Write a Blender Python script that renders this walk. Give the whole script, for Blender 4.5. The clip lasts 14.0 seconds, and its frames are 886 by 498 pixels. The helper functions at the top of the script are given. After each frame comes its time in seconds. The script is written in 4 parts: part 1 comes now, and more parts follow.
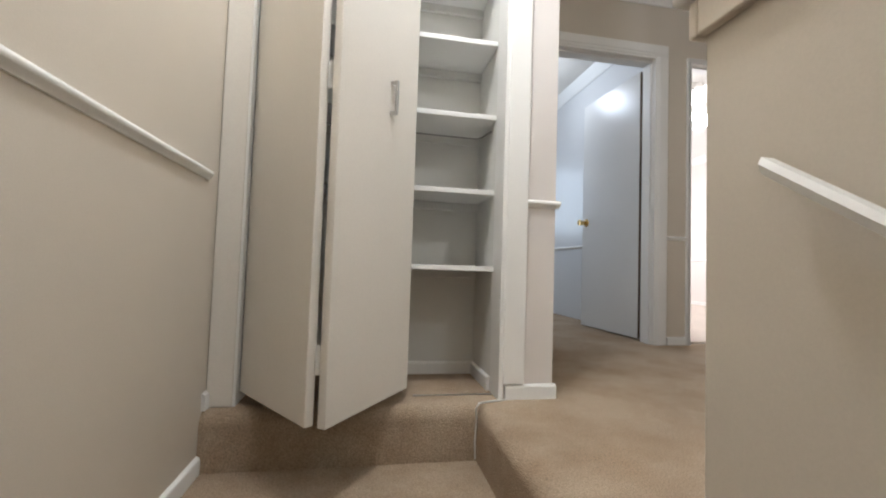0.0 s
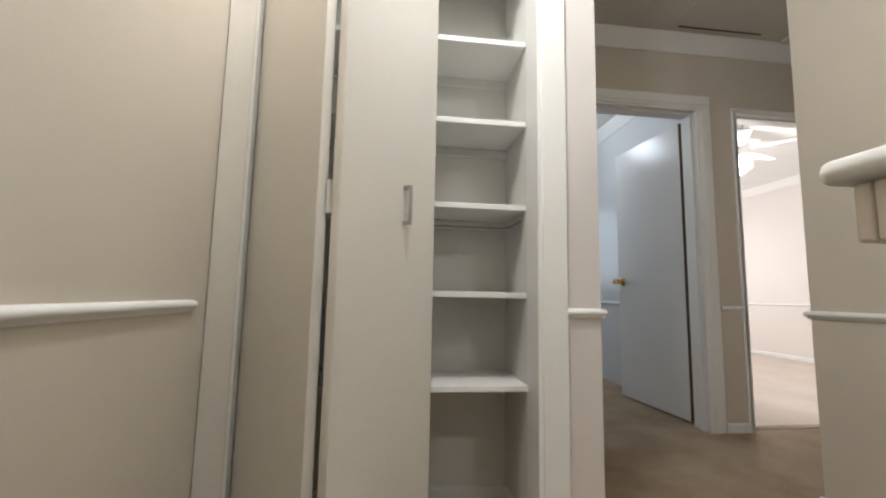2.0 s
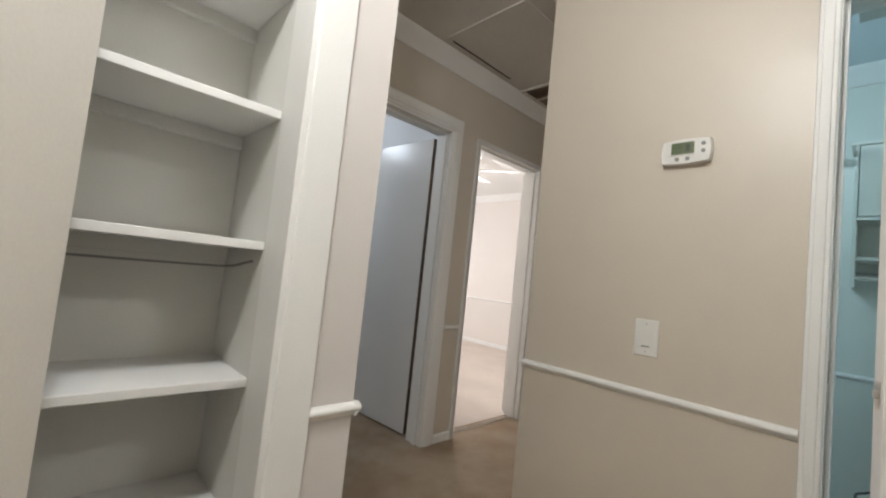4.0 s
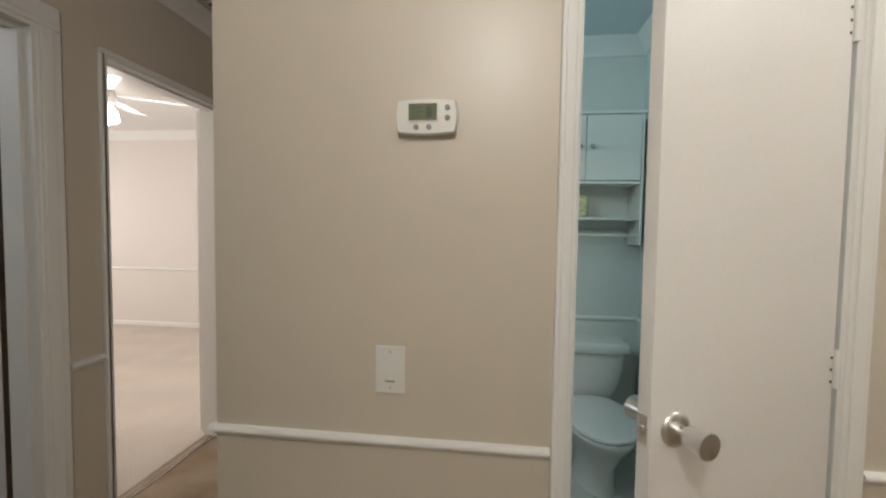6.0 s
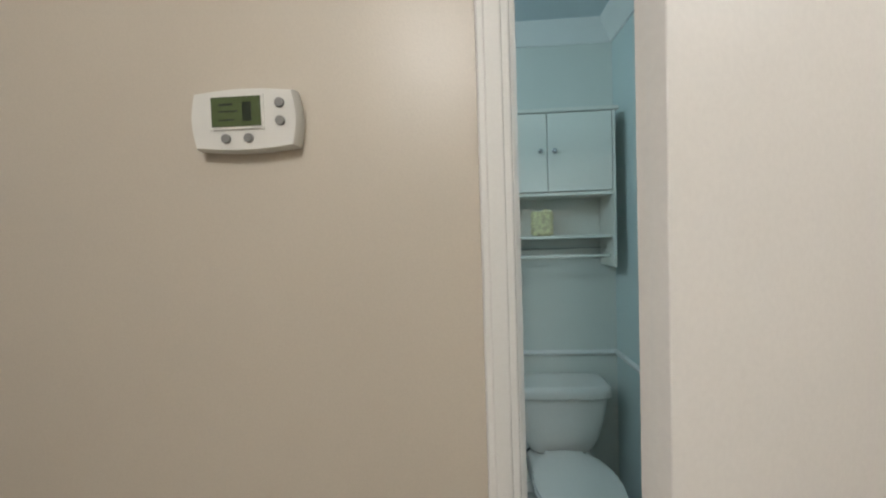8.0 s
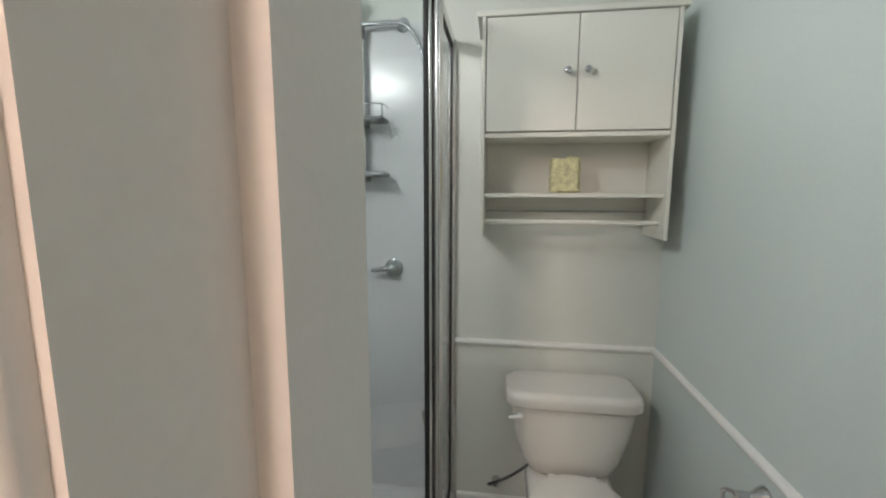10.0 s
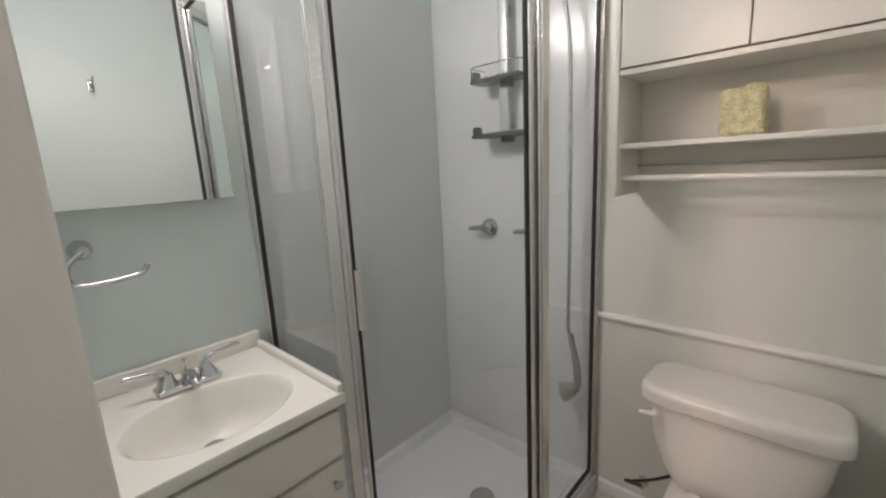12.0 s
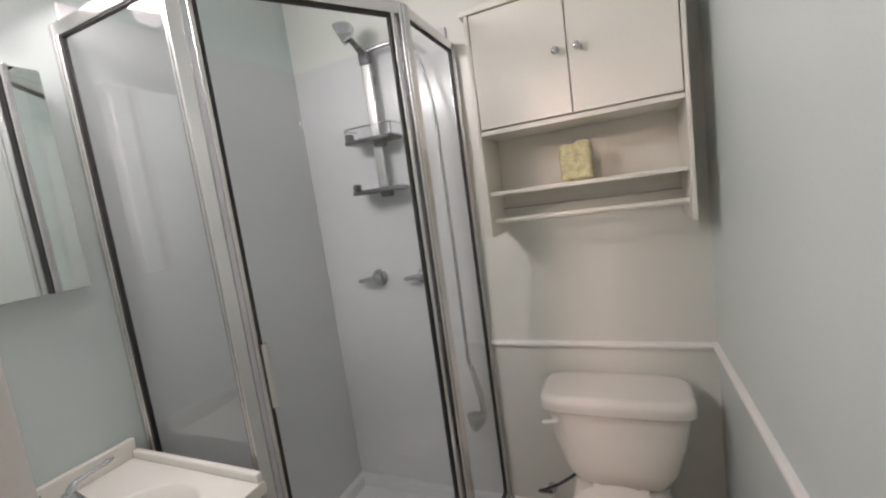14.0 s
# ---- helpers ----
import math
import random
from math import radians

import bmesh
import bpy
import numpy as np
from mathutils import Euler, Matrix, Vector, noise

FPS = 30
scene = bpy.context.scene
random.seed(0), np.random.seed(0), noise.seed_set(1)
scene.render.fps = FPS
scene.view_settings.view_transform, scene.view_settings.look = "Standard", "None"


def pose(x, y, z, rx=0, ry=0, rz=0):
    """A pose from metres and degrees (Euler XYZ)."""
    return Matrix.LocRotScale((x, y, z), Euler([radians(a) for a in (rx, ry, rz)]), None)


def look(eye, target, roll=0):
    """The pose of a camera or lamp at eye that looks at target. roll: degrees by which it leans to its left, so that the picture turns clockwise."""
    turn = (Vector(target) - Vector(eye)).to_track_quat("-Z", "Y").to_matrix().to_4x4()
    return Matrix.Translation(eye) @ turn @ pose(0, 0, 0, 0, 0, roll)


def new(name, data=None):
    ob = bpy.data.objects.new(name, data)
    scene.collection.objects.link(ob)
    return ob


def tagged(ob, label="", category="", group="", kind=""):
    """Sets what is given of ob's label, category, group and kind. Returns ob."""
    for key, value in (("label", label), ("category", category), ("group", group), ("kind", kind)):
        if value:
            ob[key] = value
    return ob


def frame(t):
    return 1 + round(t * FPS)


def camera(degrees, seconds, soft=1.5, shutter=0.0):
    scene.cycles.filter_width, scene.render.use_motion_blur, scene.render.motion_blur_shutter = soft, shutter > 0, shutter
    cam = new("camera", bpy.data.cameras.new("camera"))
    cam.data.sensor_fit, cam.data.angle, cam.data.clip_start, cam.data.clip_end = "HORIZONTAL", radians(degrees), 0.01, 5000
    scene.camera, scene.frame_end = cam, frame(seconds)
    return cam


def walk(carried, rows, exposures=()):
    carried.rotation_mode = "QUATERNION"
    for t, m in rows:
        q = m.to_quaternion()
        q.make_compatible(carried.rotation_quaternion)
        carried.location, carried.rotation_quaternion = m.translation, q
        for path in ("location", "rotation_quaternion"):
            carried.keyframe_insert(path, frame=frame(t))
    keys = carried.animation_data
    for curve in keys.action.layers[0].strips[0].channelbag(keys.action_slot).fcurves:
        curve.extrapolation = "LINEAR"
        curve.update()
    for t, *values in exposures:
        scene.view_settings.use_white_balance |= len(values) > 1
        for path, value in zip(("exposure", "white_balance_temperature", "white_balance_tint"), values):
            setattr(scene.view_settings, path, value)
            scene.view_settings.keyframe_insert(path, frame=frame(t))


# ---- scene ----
cam = camera(94.0, 14.0, soft=2.1)
PATH = [
    (0, (0.746, 1.844, 0.485), (1.096, 3.811, 0.575), 1.9),
    (0.5, (0.745, 1.976, 0.593), (1.063, 3.943, 0.774), 0.1),
    (0.7, (0.755, 2.036, 0.645), (1.058, 4.005, 0.824), 0.6),
    (1, (0.737, 2.079, 0.745), (0.922, 4.061, 0.93), 1.6),
    (1.5, (0.761, 2.058, 0.789), (1.036, 4.028, 1.002), 1.4),
    (2, (0.774, 2.051, 0.795), (1.009, 4.025, 1.015), 1.1),
    (2.5, (0.789, 2.124, 0.786), (1.168, 4.083, 0.922), 1.9),
    (3, (0.767, 2.259, 0.876), (1.476, 4.128, 0.934), 0.4),
    (3.2, (0.777, 2.295, 0.923), (1.664, 4.086, 0.997), 3.0),
    (5.3, (1.126, 2.769, 1.253), (2.976, 3.526, 1.188), 0.5),
    (5.5, (1.173, 2.781, 1.264), (3.081, 3.373, 1.178), 0.8),
    (6, (1.377, 2.77, 1.312), (3.361, 3.006, 1.217), 0.8),
    (6.5, (1.573, 2.758, 1.434), (3.573, 2.765, 1.453), 1.6),
    (7, (1.703, 2.715, 1.445), (3.702, 2.636, 1.449), 0.5),
    (7.5, (1.82, 2.673, 1.43), (3.817, 2.763, 1.397), -0.1),
    (8, (1.839, 2.629, 1.423), (3.834, 2.756, 1.349), -1.9),
    (8.2, (1.842, 2.598, 1.43), (3.84, 2.663, 1.364), -2.0),
    (9.0, (1.98, 2.575, 1.43), (3.97, 2.62, 1.28), -1.2),
    (9.5, (2.20, 2.555, 1.415), (4.17, 2.70, 1.19), -0.4),
    (9.8, (2.325, 2.522, 1.405), (4.28, 2.74, 1.15), 0.0),
    (10.1, (2.372, 2.465, 1.395), (4.32, 2.765, 1.12), 0.3),
    (10.3, (2.364, 2.405, 1.39), (4.305, 2.790, 1.114), 0.2),
    (10.5, (2.338, 2.305, 1.39), (4.221, 2.910, 1.094), -2.9),
    (11, (2.385, 2.195, 1.388), (4.099, 3.170, 1.063), -4.6),
    (11.5, (2.49, 2.085, 1.36), (4.06, 3.271, 1.008), -3.1),
    (12, (2.560, 2.079, 1.354), (3.998, 3.414, 0.964), -2.9),
    (12.5, (2.560, 2.064, 1.356), (3.998, 3.401, 0.974), -5.2),
    (13, (2.544, 2.065, 1.358), (4.017, 3.368, 0.993), -7.1),
    (13.5, (2.512, 2.082, 1.377), (4.116, 3.243, 1.092), -6.2),
    (14, (2.455, 2.127, 1.393), (4.270, 2.933, 1.158), -7.8),
]
walk(cam, [(t, look(eye, target, roll)) for t, eye, target, roll in PATH],
     exposures=[(0.0, 0.04, 5750, 10), (0.5, -0.19, 5750, 10), (1.5, -0.38, 5950, 9), (3.2, -0.41, 5950, 9), (5.5, -0.53, 6080, 10), (6.0, -0.76, 6350, 10), (6.5, -0.98, 6430, 10), (7.0, -0.81, 6430, 10), (7.5, -0.71, 6250, 10), (8.2, -0.75, 6150, 10), (9.6, -0.5, 6700, 14), (10.3, 0.0, 8700, 45), (11.0, -0.03, 8700, 46), (12.0, 0.04, 8600, 44), (14.0, 0.03, 8450, 46)])

# ---- world and lights ----
world = bpy.data.worlds.new("world")
scene.world = world
world.use_nodes = True
wn = world.node_tree.nodes
sky = wn.new("ShaderNodeTexSky")
sky.sky_type = "NISHITA"
sky.sun_disc = False
sky.sun_elevation = radians(35)
sky.sun_rotation = radians(20)
world.node_tree.links.new(sky.outputs[0], wn["Background"].inputs[0])
wn["Background"].inputs[1].default_value = 0.1


def area_lamp(name, eye, target, size, power, color, size_y=None):
    data = bpy.data.lights.new(name, "AREA")
    data.energy, data.color, data.size = power, color, size
    if size_y:
        data.shape, data.size_y = "RECTANGLE", size_y
    ob = new(name, data)
    ob.matrix_world = look(eye, target)
    return ob


def point_lamp(name, place, radius, power, color):
    data = bpy.data.lights.new(name, "POINT")
    data.energy, data.color, data.shadow_soft_size = power, color, radius
    ob = new(name, data)
    ob.location = place
    return ob


WARM, COOL, NEUTRAL = (1.0, 0.97, 0.91), (0.70, 0.93, 1.0), (1.0, 0.95, 0.90)
point_lamp("stair_lamp", (0.85, 2.75, 2.36), 0.11, 62, WARM)
# Unseen lamp added to fill the hall from its far end.
point_lamp("hall_fill_lamp", (1.95, 1.2, 2.36), 0.11, 26, WARM)
point_lamp("fan_lamp", (4.07, 5.6, 1.90), 0.10, 50, NEUTRAL)
# Fill light added to brighten the bedroom; its north wall has no window.
area_lamp("bedroom_fill_light", (4.6, 8.9, 1.5), (4.4, 6.0, 1.0), 1.6, 66, (1.0, 0.95, 0.92), 1.2)
area_lamp("bath_lamp", (2.85, 3.30, 2.12), (3.35, 2.2, 1.5), 0.55, 13.5, COOL, 0.12)
point_lamp("side_room_lamp", (2.12, 5.62, 2.26), 0.11, 15, (0.92, 0.96, 1.0))
area_lamp("side_room_window_light", (1.9, 7.50, 1.5), (2.0, 5.0, 1.2), 1.05, 11, (0.86, 0.94, 1.0), 1.0)


# ---- materials ----
def mat(name, color, rough=0.6, var=0.06, scale=3.0, fine=120.0, bump=0.05, metal=0.0, spec=0.5, bump_dist=0.002, grain=0.45):
    """Paint, fabric or metal with two scales of variation and a fine relief."""
    m = bpy.data.materials.new(name)
    m.use_nodes = True
    nt = m.node_tree
    b = nt.nodes["Principled BSDF"]
    b.inputs["Roughness"].default_value = rough
    b.inputs["Metallic"].default_value = metal
    b.inputs["Specular IOR Level"].default_value = spec
    tc = nt.nodes.new("ShaderNodeTexCoord")
    big = nt.nodes.new("ShaderNodeTexNoise")
    big.inputs["Scale"].default_value = scale
    big.inputs["Detail"].default_value = 4
    small = nt.nodes.new("ShaderNodeTexNoise")
    small.inputs["Scale"].default_value = fine
    small.inputs["Detail"].default_value = 3
    nt.links.new(tc.outputs["Object"], big.inputs["Vector"])
    nt.links.new(tc.outputs["Object"], small.inputs["Vector"])
    mix = nt.nodes.new("ShaderNodeMix")
    mix.data_type = "FLOAT"
    mix.inputs[0].default_value = grain
    nt.links.new(big.outputs["Fac"], mix.inputs[2])
    nt.links.new(small.outputs["Fac"], mix.inputs[3])
    ramp = nt.nodes.new("ShaderNodeValToRGB")
    lo = [max(0.0, c * (1 - var * 1.6)) for c in color]
    hi = [min(1.0, c * (1 + var * 1.6)) for c in color]
    ramp.color_ramp.elements[0].position, ramp.color_ramp.elements[1].position = 0.3, 0.7
    ramp.color_ramp.elements[0].color = (*lo, 1)
    ramp.color_ramp.elements[1].color = (*hi, 1)
    nt.links.new(mix.outputs[0], ramp.inputs["Fac"])
    nt.links.new(ramp.outputs["Color"], b.inputs["Base Color"])
    if bump:
        bp = nt.nodes.new("ShaderNodeBump")
        bp.inputs["Strength"].default_value = bump
        bp.inputs["Distance"].default_value = bump_dist
        nt.links.new(small.outputs["Fac"], bp.inputs["Height"])
        nt.links.new(bp.outputs["Normal"], b.inputs["Normal"])
    return m


def glass(name, tint=(0.9, 0.96, 0.95)):
    m = bpy.data.materials.new(name)
    m.use_nodes = True
    b = m.node_tree.nodes["Principled BSDF"]
    b.inputs["Base Color"].default_value = (*tint, 1)
    b.inputs["Roughness"].default_value = 0.02
    b.inputs["IOR"].default_value = 1.45
    b.inputs["Transmission Weight"].default_value = 1.0
    return m


def glow(name, color, strength):
    m = bpy.data.materials.new(name)
    m.use_nodes = True
    b = m.node_tree.nodes["Principled BSDF"]
    b.inputs["Base Color"].default_value = (*color, 1)
    b.inputs["Emission Color"].default_value = (*color, 1)
    b.inputs["Emission Strength"].default_value = strength
    return m


M_WALL = mat("tan_wall_paint", (0.605, 0.545, 0.458), 0.36, 0.03, 1.5, 260, 0.10)
# Closet front wall, paler than the tan walls.
M_PILLAR = mat("off_white_wall", (0.68, 0.635, 0.60), 0.40, 0.03, 1.5, 260, 0.10)
M_TRIM = mat("white_trim_paint", (0.80, 0.79, 0.76), 0.48, 0.02, 2, 180, 0.05)
M_SIDE_DOOR = mat("satin_white_door_paint", (0.78, 0.77, 0.75), 0.28, 0.025, 1.5, 150, 0.06)
M_DOOR = mat("white_door_paint", (0.78, 0.76, 0.73), 0.46, 0.025, 1.5, 150, 0.06)
M_BIFOLD = mat("cream_bifold_paint", (0.75, 0.71, 0.645), 0.4, 0.03, 1.2, 160, 0.06)
M_CLOSET = mat("closet_white_paint", (0.72, 0.71, 0.67), 0.55, 0.03, 2, 200, 0.08)
M_CEIL = mat("textured_ceiling", (0.66, 0.63, 0.58), 0.9, 0.06, 3, 90, 0.6, bump_dist=0.006)
M_CARPET = mat("beige_carpet", (0.42, 0.33, 0.237), 0.95, 0.22, 2.2, 220, 1.0, spec=0.1, bump_dist=0.006, grain=0.8)


def stained(m, dark, scale, low, high):
    """Adds soft worn patches to a material's colour."""
    nt = m.node_tree
    b = nt.nodes["Principled BSDF"]
    src = b.inputs["Base Color"].links[0].from_socket
    tc = nt.nodes.new("ShaderNodeTexCoord")
    n = nt.nodes.new("ShaderNodeTexNoise")
    n.inputs["Scale"].default_value, n.inputs["Detail"].default_value, n.inputs["Roughness"].default_value = scale, 6, 0.62
    nt.links.new(tc.outputs["Object"], n.inputs["Vector"])
    rp = nt.nodes.new("ShaderNodeMapRange")
    rp.inputs["From Min"].default_value, rp.inputs["From Max"].default_value = low, high
    nt.links.new(n.outputs["Fac"], rp.inputs["Value"])
    mx = nt.nodes.new("ShaderNodeMix")
    mx.data_type, mx.blend_type = "RGBA", "MULTIPLY"
    mx.inputs[7].default_value = (*dark, 1)
    nt.links.new(rp.outputs["Result"], mx.inputs[0])
    nt.links.new(src, mx.inputs[6])
    nt.links.new(mx.outputs[2], b.inputs["Base Color"])


stained(M_CARPET, (0.74, 0.67, 0.60), 2.6, 0.42, 0.70)
M_CARPET2 = mat("bedroom_carpet", (0.63, 0.55, 0.48), 0.95, 0.20, 2.5, 150, 0.8, spec=0.1, bump_dist=0.006, grain=0.8)
M_PINK = mat("bedroom_wall_paint", (0.74, 0.69, 0.64), 0.6, 0.02, 1.5, 240, 0.08)
M_BLUE = mat("side_room_wall_paint", (0.66, 0.66, 0.66), 0.3, 0.02, 1.5, 240, 0.08)
M_BATH = mat("aqua_wall_paint", (0.60, 0.68, 0.66), 0.4, 0.025, 1.5, 240, 0.10)
M_BATHW = mat("bath_white_paint", (0.70, 0.71, 0.655), 0.4, 0.025, 1.5, 240, 0.08)
M_BATHCEIL = mat("bath_ceiling_paint", (0.62, 0.68, 0.70), 0.8, 0.03, 2, 120, 0.3)
M_TILE = mat("bath_floor_vinyl", (0.55, 0.54, 0.50), 0.4, 0.08, 4, 60, 0.05)
M_LINER = mat("shower_liner_acrylic", (0.68, 0.68, 0.69), 0.22, 0.02, 2, 90, 0.02)
M_PORC = mat("white_porcelain", (0.76, 0.73, 0.68), 0.12, 0.015, 2, 60, 0.0)
M_MARBLE = mat("cultured_marble", (0.80, 0.78, 0.72), 0.15, 0.02, 3, 60, 0.0)
M_CAB = mat("white_cabinet_lacquer", (0.76, 0.74, 0.67), 0.35, 0.02, 2, 150, 0.04)
M_CHROME = mat("polished_chrome", (0.60, 0.60, 0.615), 0.10, 0.02, 5, 80, 0.0, metal=1.0)
M_STEEL = mat("brushed_aluminium", (0.72, 0.71, 0.70), 0.24, 0.05, 6, 300, 0.05, metal=1.0)
M_SATIN = mat("satin_chrome", (0.74, 0.73, 0.72), 0.30, 0.03, 6, 200, 0.0, metal=1.0)
M_GUNMETAL = mat("dark_chrome", (0.17, 0.17, 0.18), 0.25, 0.05, 6, 200, 0.0, metal=1.0)
M_NICKEL = mat("brushed_nickel", (0.45, 0.44, 0.42), 0.35, 0.05, 6, 200, 0.0, metal=1.0)
M_BRASS = mat("polished_brass", (0.75, 0.52, 0.20), 0.2, 0.05, 6, 100, 0.0, metal=1.0)
M_BLACK = mat("black_rubber_gasket", (0.02, 0.02, 0.02), 0.6, 0.1, 10, 100, 0.0)
M_SLAT = mat("brown_vent_enamel", (0.22, 0.18, 0.14), 0.5, 0.08, 5, 120, 0.0)
M_DARK = mat("dark_brown_door_paint", (0.10, 0.09, 0.085), 0.5, 0.08, 3, 100, 0.05)
M_EDGE = mat("bare_door_edge_wood", (0.13, 0.085, 0.05), 0.7, 0.25, 6, 160, 0.2)
M_PLASTIC = mat("white_plastic", (0.76, 0.75, 0.71), 0.35, 0.01, 3, 100, 0.0)
M_BUTTON = mat("grey_button_plastic", (0.25, 0.245, 0.235), 0.45, 0.03, 10, 100, 0.0)
M_LCD = mat("lcd_screen", (0.10, 0.13, 0.06), 0.12, 0.05, 12, 80, 0.0)
M_INK = mat("lcd_segment", (0.02, 0.03, 0.015), 0.3, 0.02, 12, 80, 0.0)
M_YELLOW = mat("yellow_sponge", (0.90, 0.72, 0.43), 0.95, 0.26, 45, 220, 1.0, bump_dist=0.01)
M_HOSE = mat("braided_hose", (0.44, 0.45, 0.47), 0.25, 0.1, 300, 500, 0.4, metal=1.0)
M_GLASS = glass("clear_shower_glass")
M_MIRROR = mat("mirror_silver", (0.88, 0.91, 0.90), 0.015, 0.0, 3, 60, 0.0, metal=1.0)
M_BULB = glow("lit_bulb", (1.0, 0.95, 0.88), 14)
M_BULBC = glow("lit_cool_diffuser", (0.85, 0.95, 1.0), 4.5)


# ---- mesh helpers ----
def rbox(bm, lo, hi, r=0.0, seg=2):
    lo, hi = Vector(lo), Vector(hi)
    c, d = (lo + hi) / 2, hi - lo
    g = bmesh.ops.create_cube(bm, size=1, matrix=Matrix.Translation(c) @ Matrix.Diagonal((abs(d.x), abs(d.y), abs(d.z), 1)))
    if r > 0:
        edges = list({e for v in g["verts"] for e in v.link_edges})
        bmesh.ops.bevel(bm, geom=edges, offset=min(r, 0.45 * min(abs(d.x), abs(d.y), abs(d.z))), segments=seg, affect="EDGES", profile=0.5)


def tube(bm, pts, r, seg=12, caps=True):
    pts = [Vector(p) for p in pts]
    rings = []
    up = Vector((0.13, 0.21, 0.97))
    for i, p in enumerate(pts):
        d = (pts[min(i + 1, len(pts) - 1)] - pts[max(i - 1, 0)]).normalized()
        a = d.cross(up)
        if a.length < 0.05:
            a = d.cross(Vector((1, 0, 0)))
        a.normalize()
        b = d.cross(a)
        rr = r[i] if isinstance(r, (list, tuple)) else r
        rings.append([bm.verts.new(p + rr * (math.cos(k * math.tau / seg) * a + math.sin(k * math.tau / seg) * b)) for k in range(seg)])
    for A, B in zip(rings, rings[1:]):
        for k in range(seg):
            bm.faces.new((A[k], A[(k + 1) % seg], B[(k + 1) % seg], B[k]))
    if caps:
        bm.faces.new(rings[0])
        bm.faces.new(rings[-1])


def loft(bm, rings, caps=True):
    vs = [[bm.verts.new(p) for p in ring] for ring in rings]
    n = len(vs[0])
    for A, B in zip(vs, vs[1:]):
        for k in range(n):
            bm.faces.new((A[k], A[(k + 1) % n], B[(k + 1) % n], B[k]))
    if caps:
        bm.faces.new(vs[0])
        bm.faces.new(vs[-1])


def superring(cx, cy, z, rx, ry, n=28, p=2.6, egg=0.0):
    """A rounded ring round (cx, cy); egg narrows the far end along -x."""
    out = []
    for k in range(n):
        a = k * math.tau / n
        c, s_ = math.cos(a), math.sin(a)
        x = math.copysign(abs(c) ** (2 / p), c) * rx
        y = math.copysign(abs(s_) ** (2 / p), s_) * ry * (1 - egg * max(0.0, -c))
        out.append((cx + x, cy + y, z))
    return out


def arc(p0, p1, p2, n=10):
    p0, p1, p2 = Vector(p0), Vector(p1), Vector(p2)
    return [p0 * (1 - t) ** 2 + p1 * 2 * t * (1 - t) + p2 * t * t for t in (i / n for i in range(n + 1))]


def weigh_normals(me, limit=radians(50)):
    """Area-weighted corner normals, so that large flat faces stay flat beside rounded edges."""
    around = [[] for _ in me.vertices]
    for f in me.polygons:
        for v in f.vertices:
            around[v].append(f.index)
    low = math.cos(limit)
    faces = [(f.normal.copy(), max(f.area, 1e-12)) for f in me.polygons]
    out = [None] * len(me.loops)
    for f in me.polygons:
        for li in f.loop_indices:
            s = Vector((0, 0, 0))
            for k in around[me.loops[li].vertex_index]:
                n, a = faces[k]
                if n.dot(faces[f.index][0]) >= low:
                    s += n * a
            out[li] = s.normalized() if s.length > 0 else faces[f.index][0]
    me.normals_split_custom_set(out)


def finish(name, bm, material, smooth=True):
    bmesh.ops.recalc_face_normals(bm, faces=bm.faces)
    me = bpy.data.meshes.new(name)
    bm.to_mesh(me)
    bm.free()
    me.materials.append(material)
    if smooth:
        for f in me.polygons:
            f.use_smooth = True
        weigh_normals(me)
    return new(name, me)


def part(name, bm, material, parent, label=""):
    ob = finish(name, bm, material)
    ob.parent = parent
    ob.matrix_parent_inverse = Matrix.Translation(-parent.location)
    if label:
        ob["label"] = label
    return ob


def thing(name, place, label, category, group="", kind=""):
    ob = new(name)
    ob.location = place
    ob.empty_display_size = 0.05
    return tagged(ob, label, category, group, kind)


def box_part(name, lo, hi, material, parent, r=0.0, label=""):
    bm = bmesh.new()
    rbox(bm, lo, hi, r)
    return part(name, bm, material, parent, label)


def structure(name, bm, material, label, category):
    return tagged(finish(name, bm, material), label, category, kind="structure")


def boxes(name, items, material, label, category, r=0.0):
    bm = bmesh.new()
    for lo, hi in items:
        rbox(bm, lo, hi, r)
    return structure(name, bm, material, label, category)


def wall(name, axis, at, thick, a0, a1, z0, z1, material, label, holes=()):
    """A wall along x or y between a0 and a1, from at to at + thick, with openings (start, end, bottom, top) cut through."""
    bm = bmesh.new()

    def piece(s, e, b, t):
        if e - s < 1e-4 or t - b < 1e-4:
            return
        if axis == "x":
            rbox(bm, (s, at, b), (e, at + thick, t))
        else:
            rbox(bm, (at, s, b), (at + thick, e, t))

    here = a0
    for s, e, b, t in sorted(holes):
        piece(here, s, z0, z1)
        piece(s, e, z0, b)
        piece(s, e, t, z1)
        here = e
    piece(here, a1, z0, z1)
    return structure(name, bm, material, label, "wall")


def profile_run(bm, p0, p1, out, prof):
    """Sweeps a moulding profile of (out, up) pairs from p0 to p1; out is the direction away from the wall."""
    p0, p1, out = Vector(p0), Vector(p1), Vector(out)
    rings = [[bm.verts.new(p + out * a + Vector((0, 0, b))) for a, b in prof] for p in (p0, p1)]
    n = len(prof)
    for k in range(n):
        bm.faces.new((rings[0][k], rings[0][(k + 1) % n], rings[1][(k + 1) % n], rings[1][k]))
    bm.faces.new(rings[0])
    bm.faces.new(rings[1])


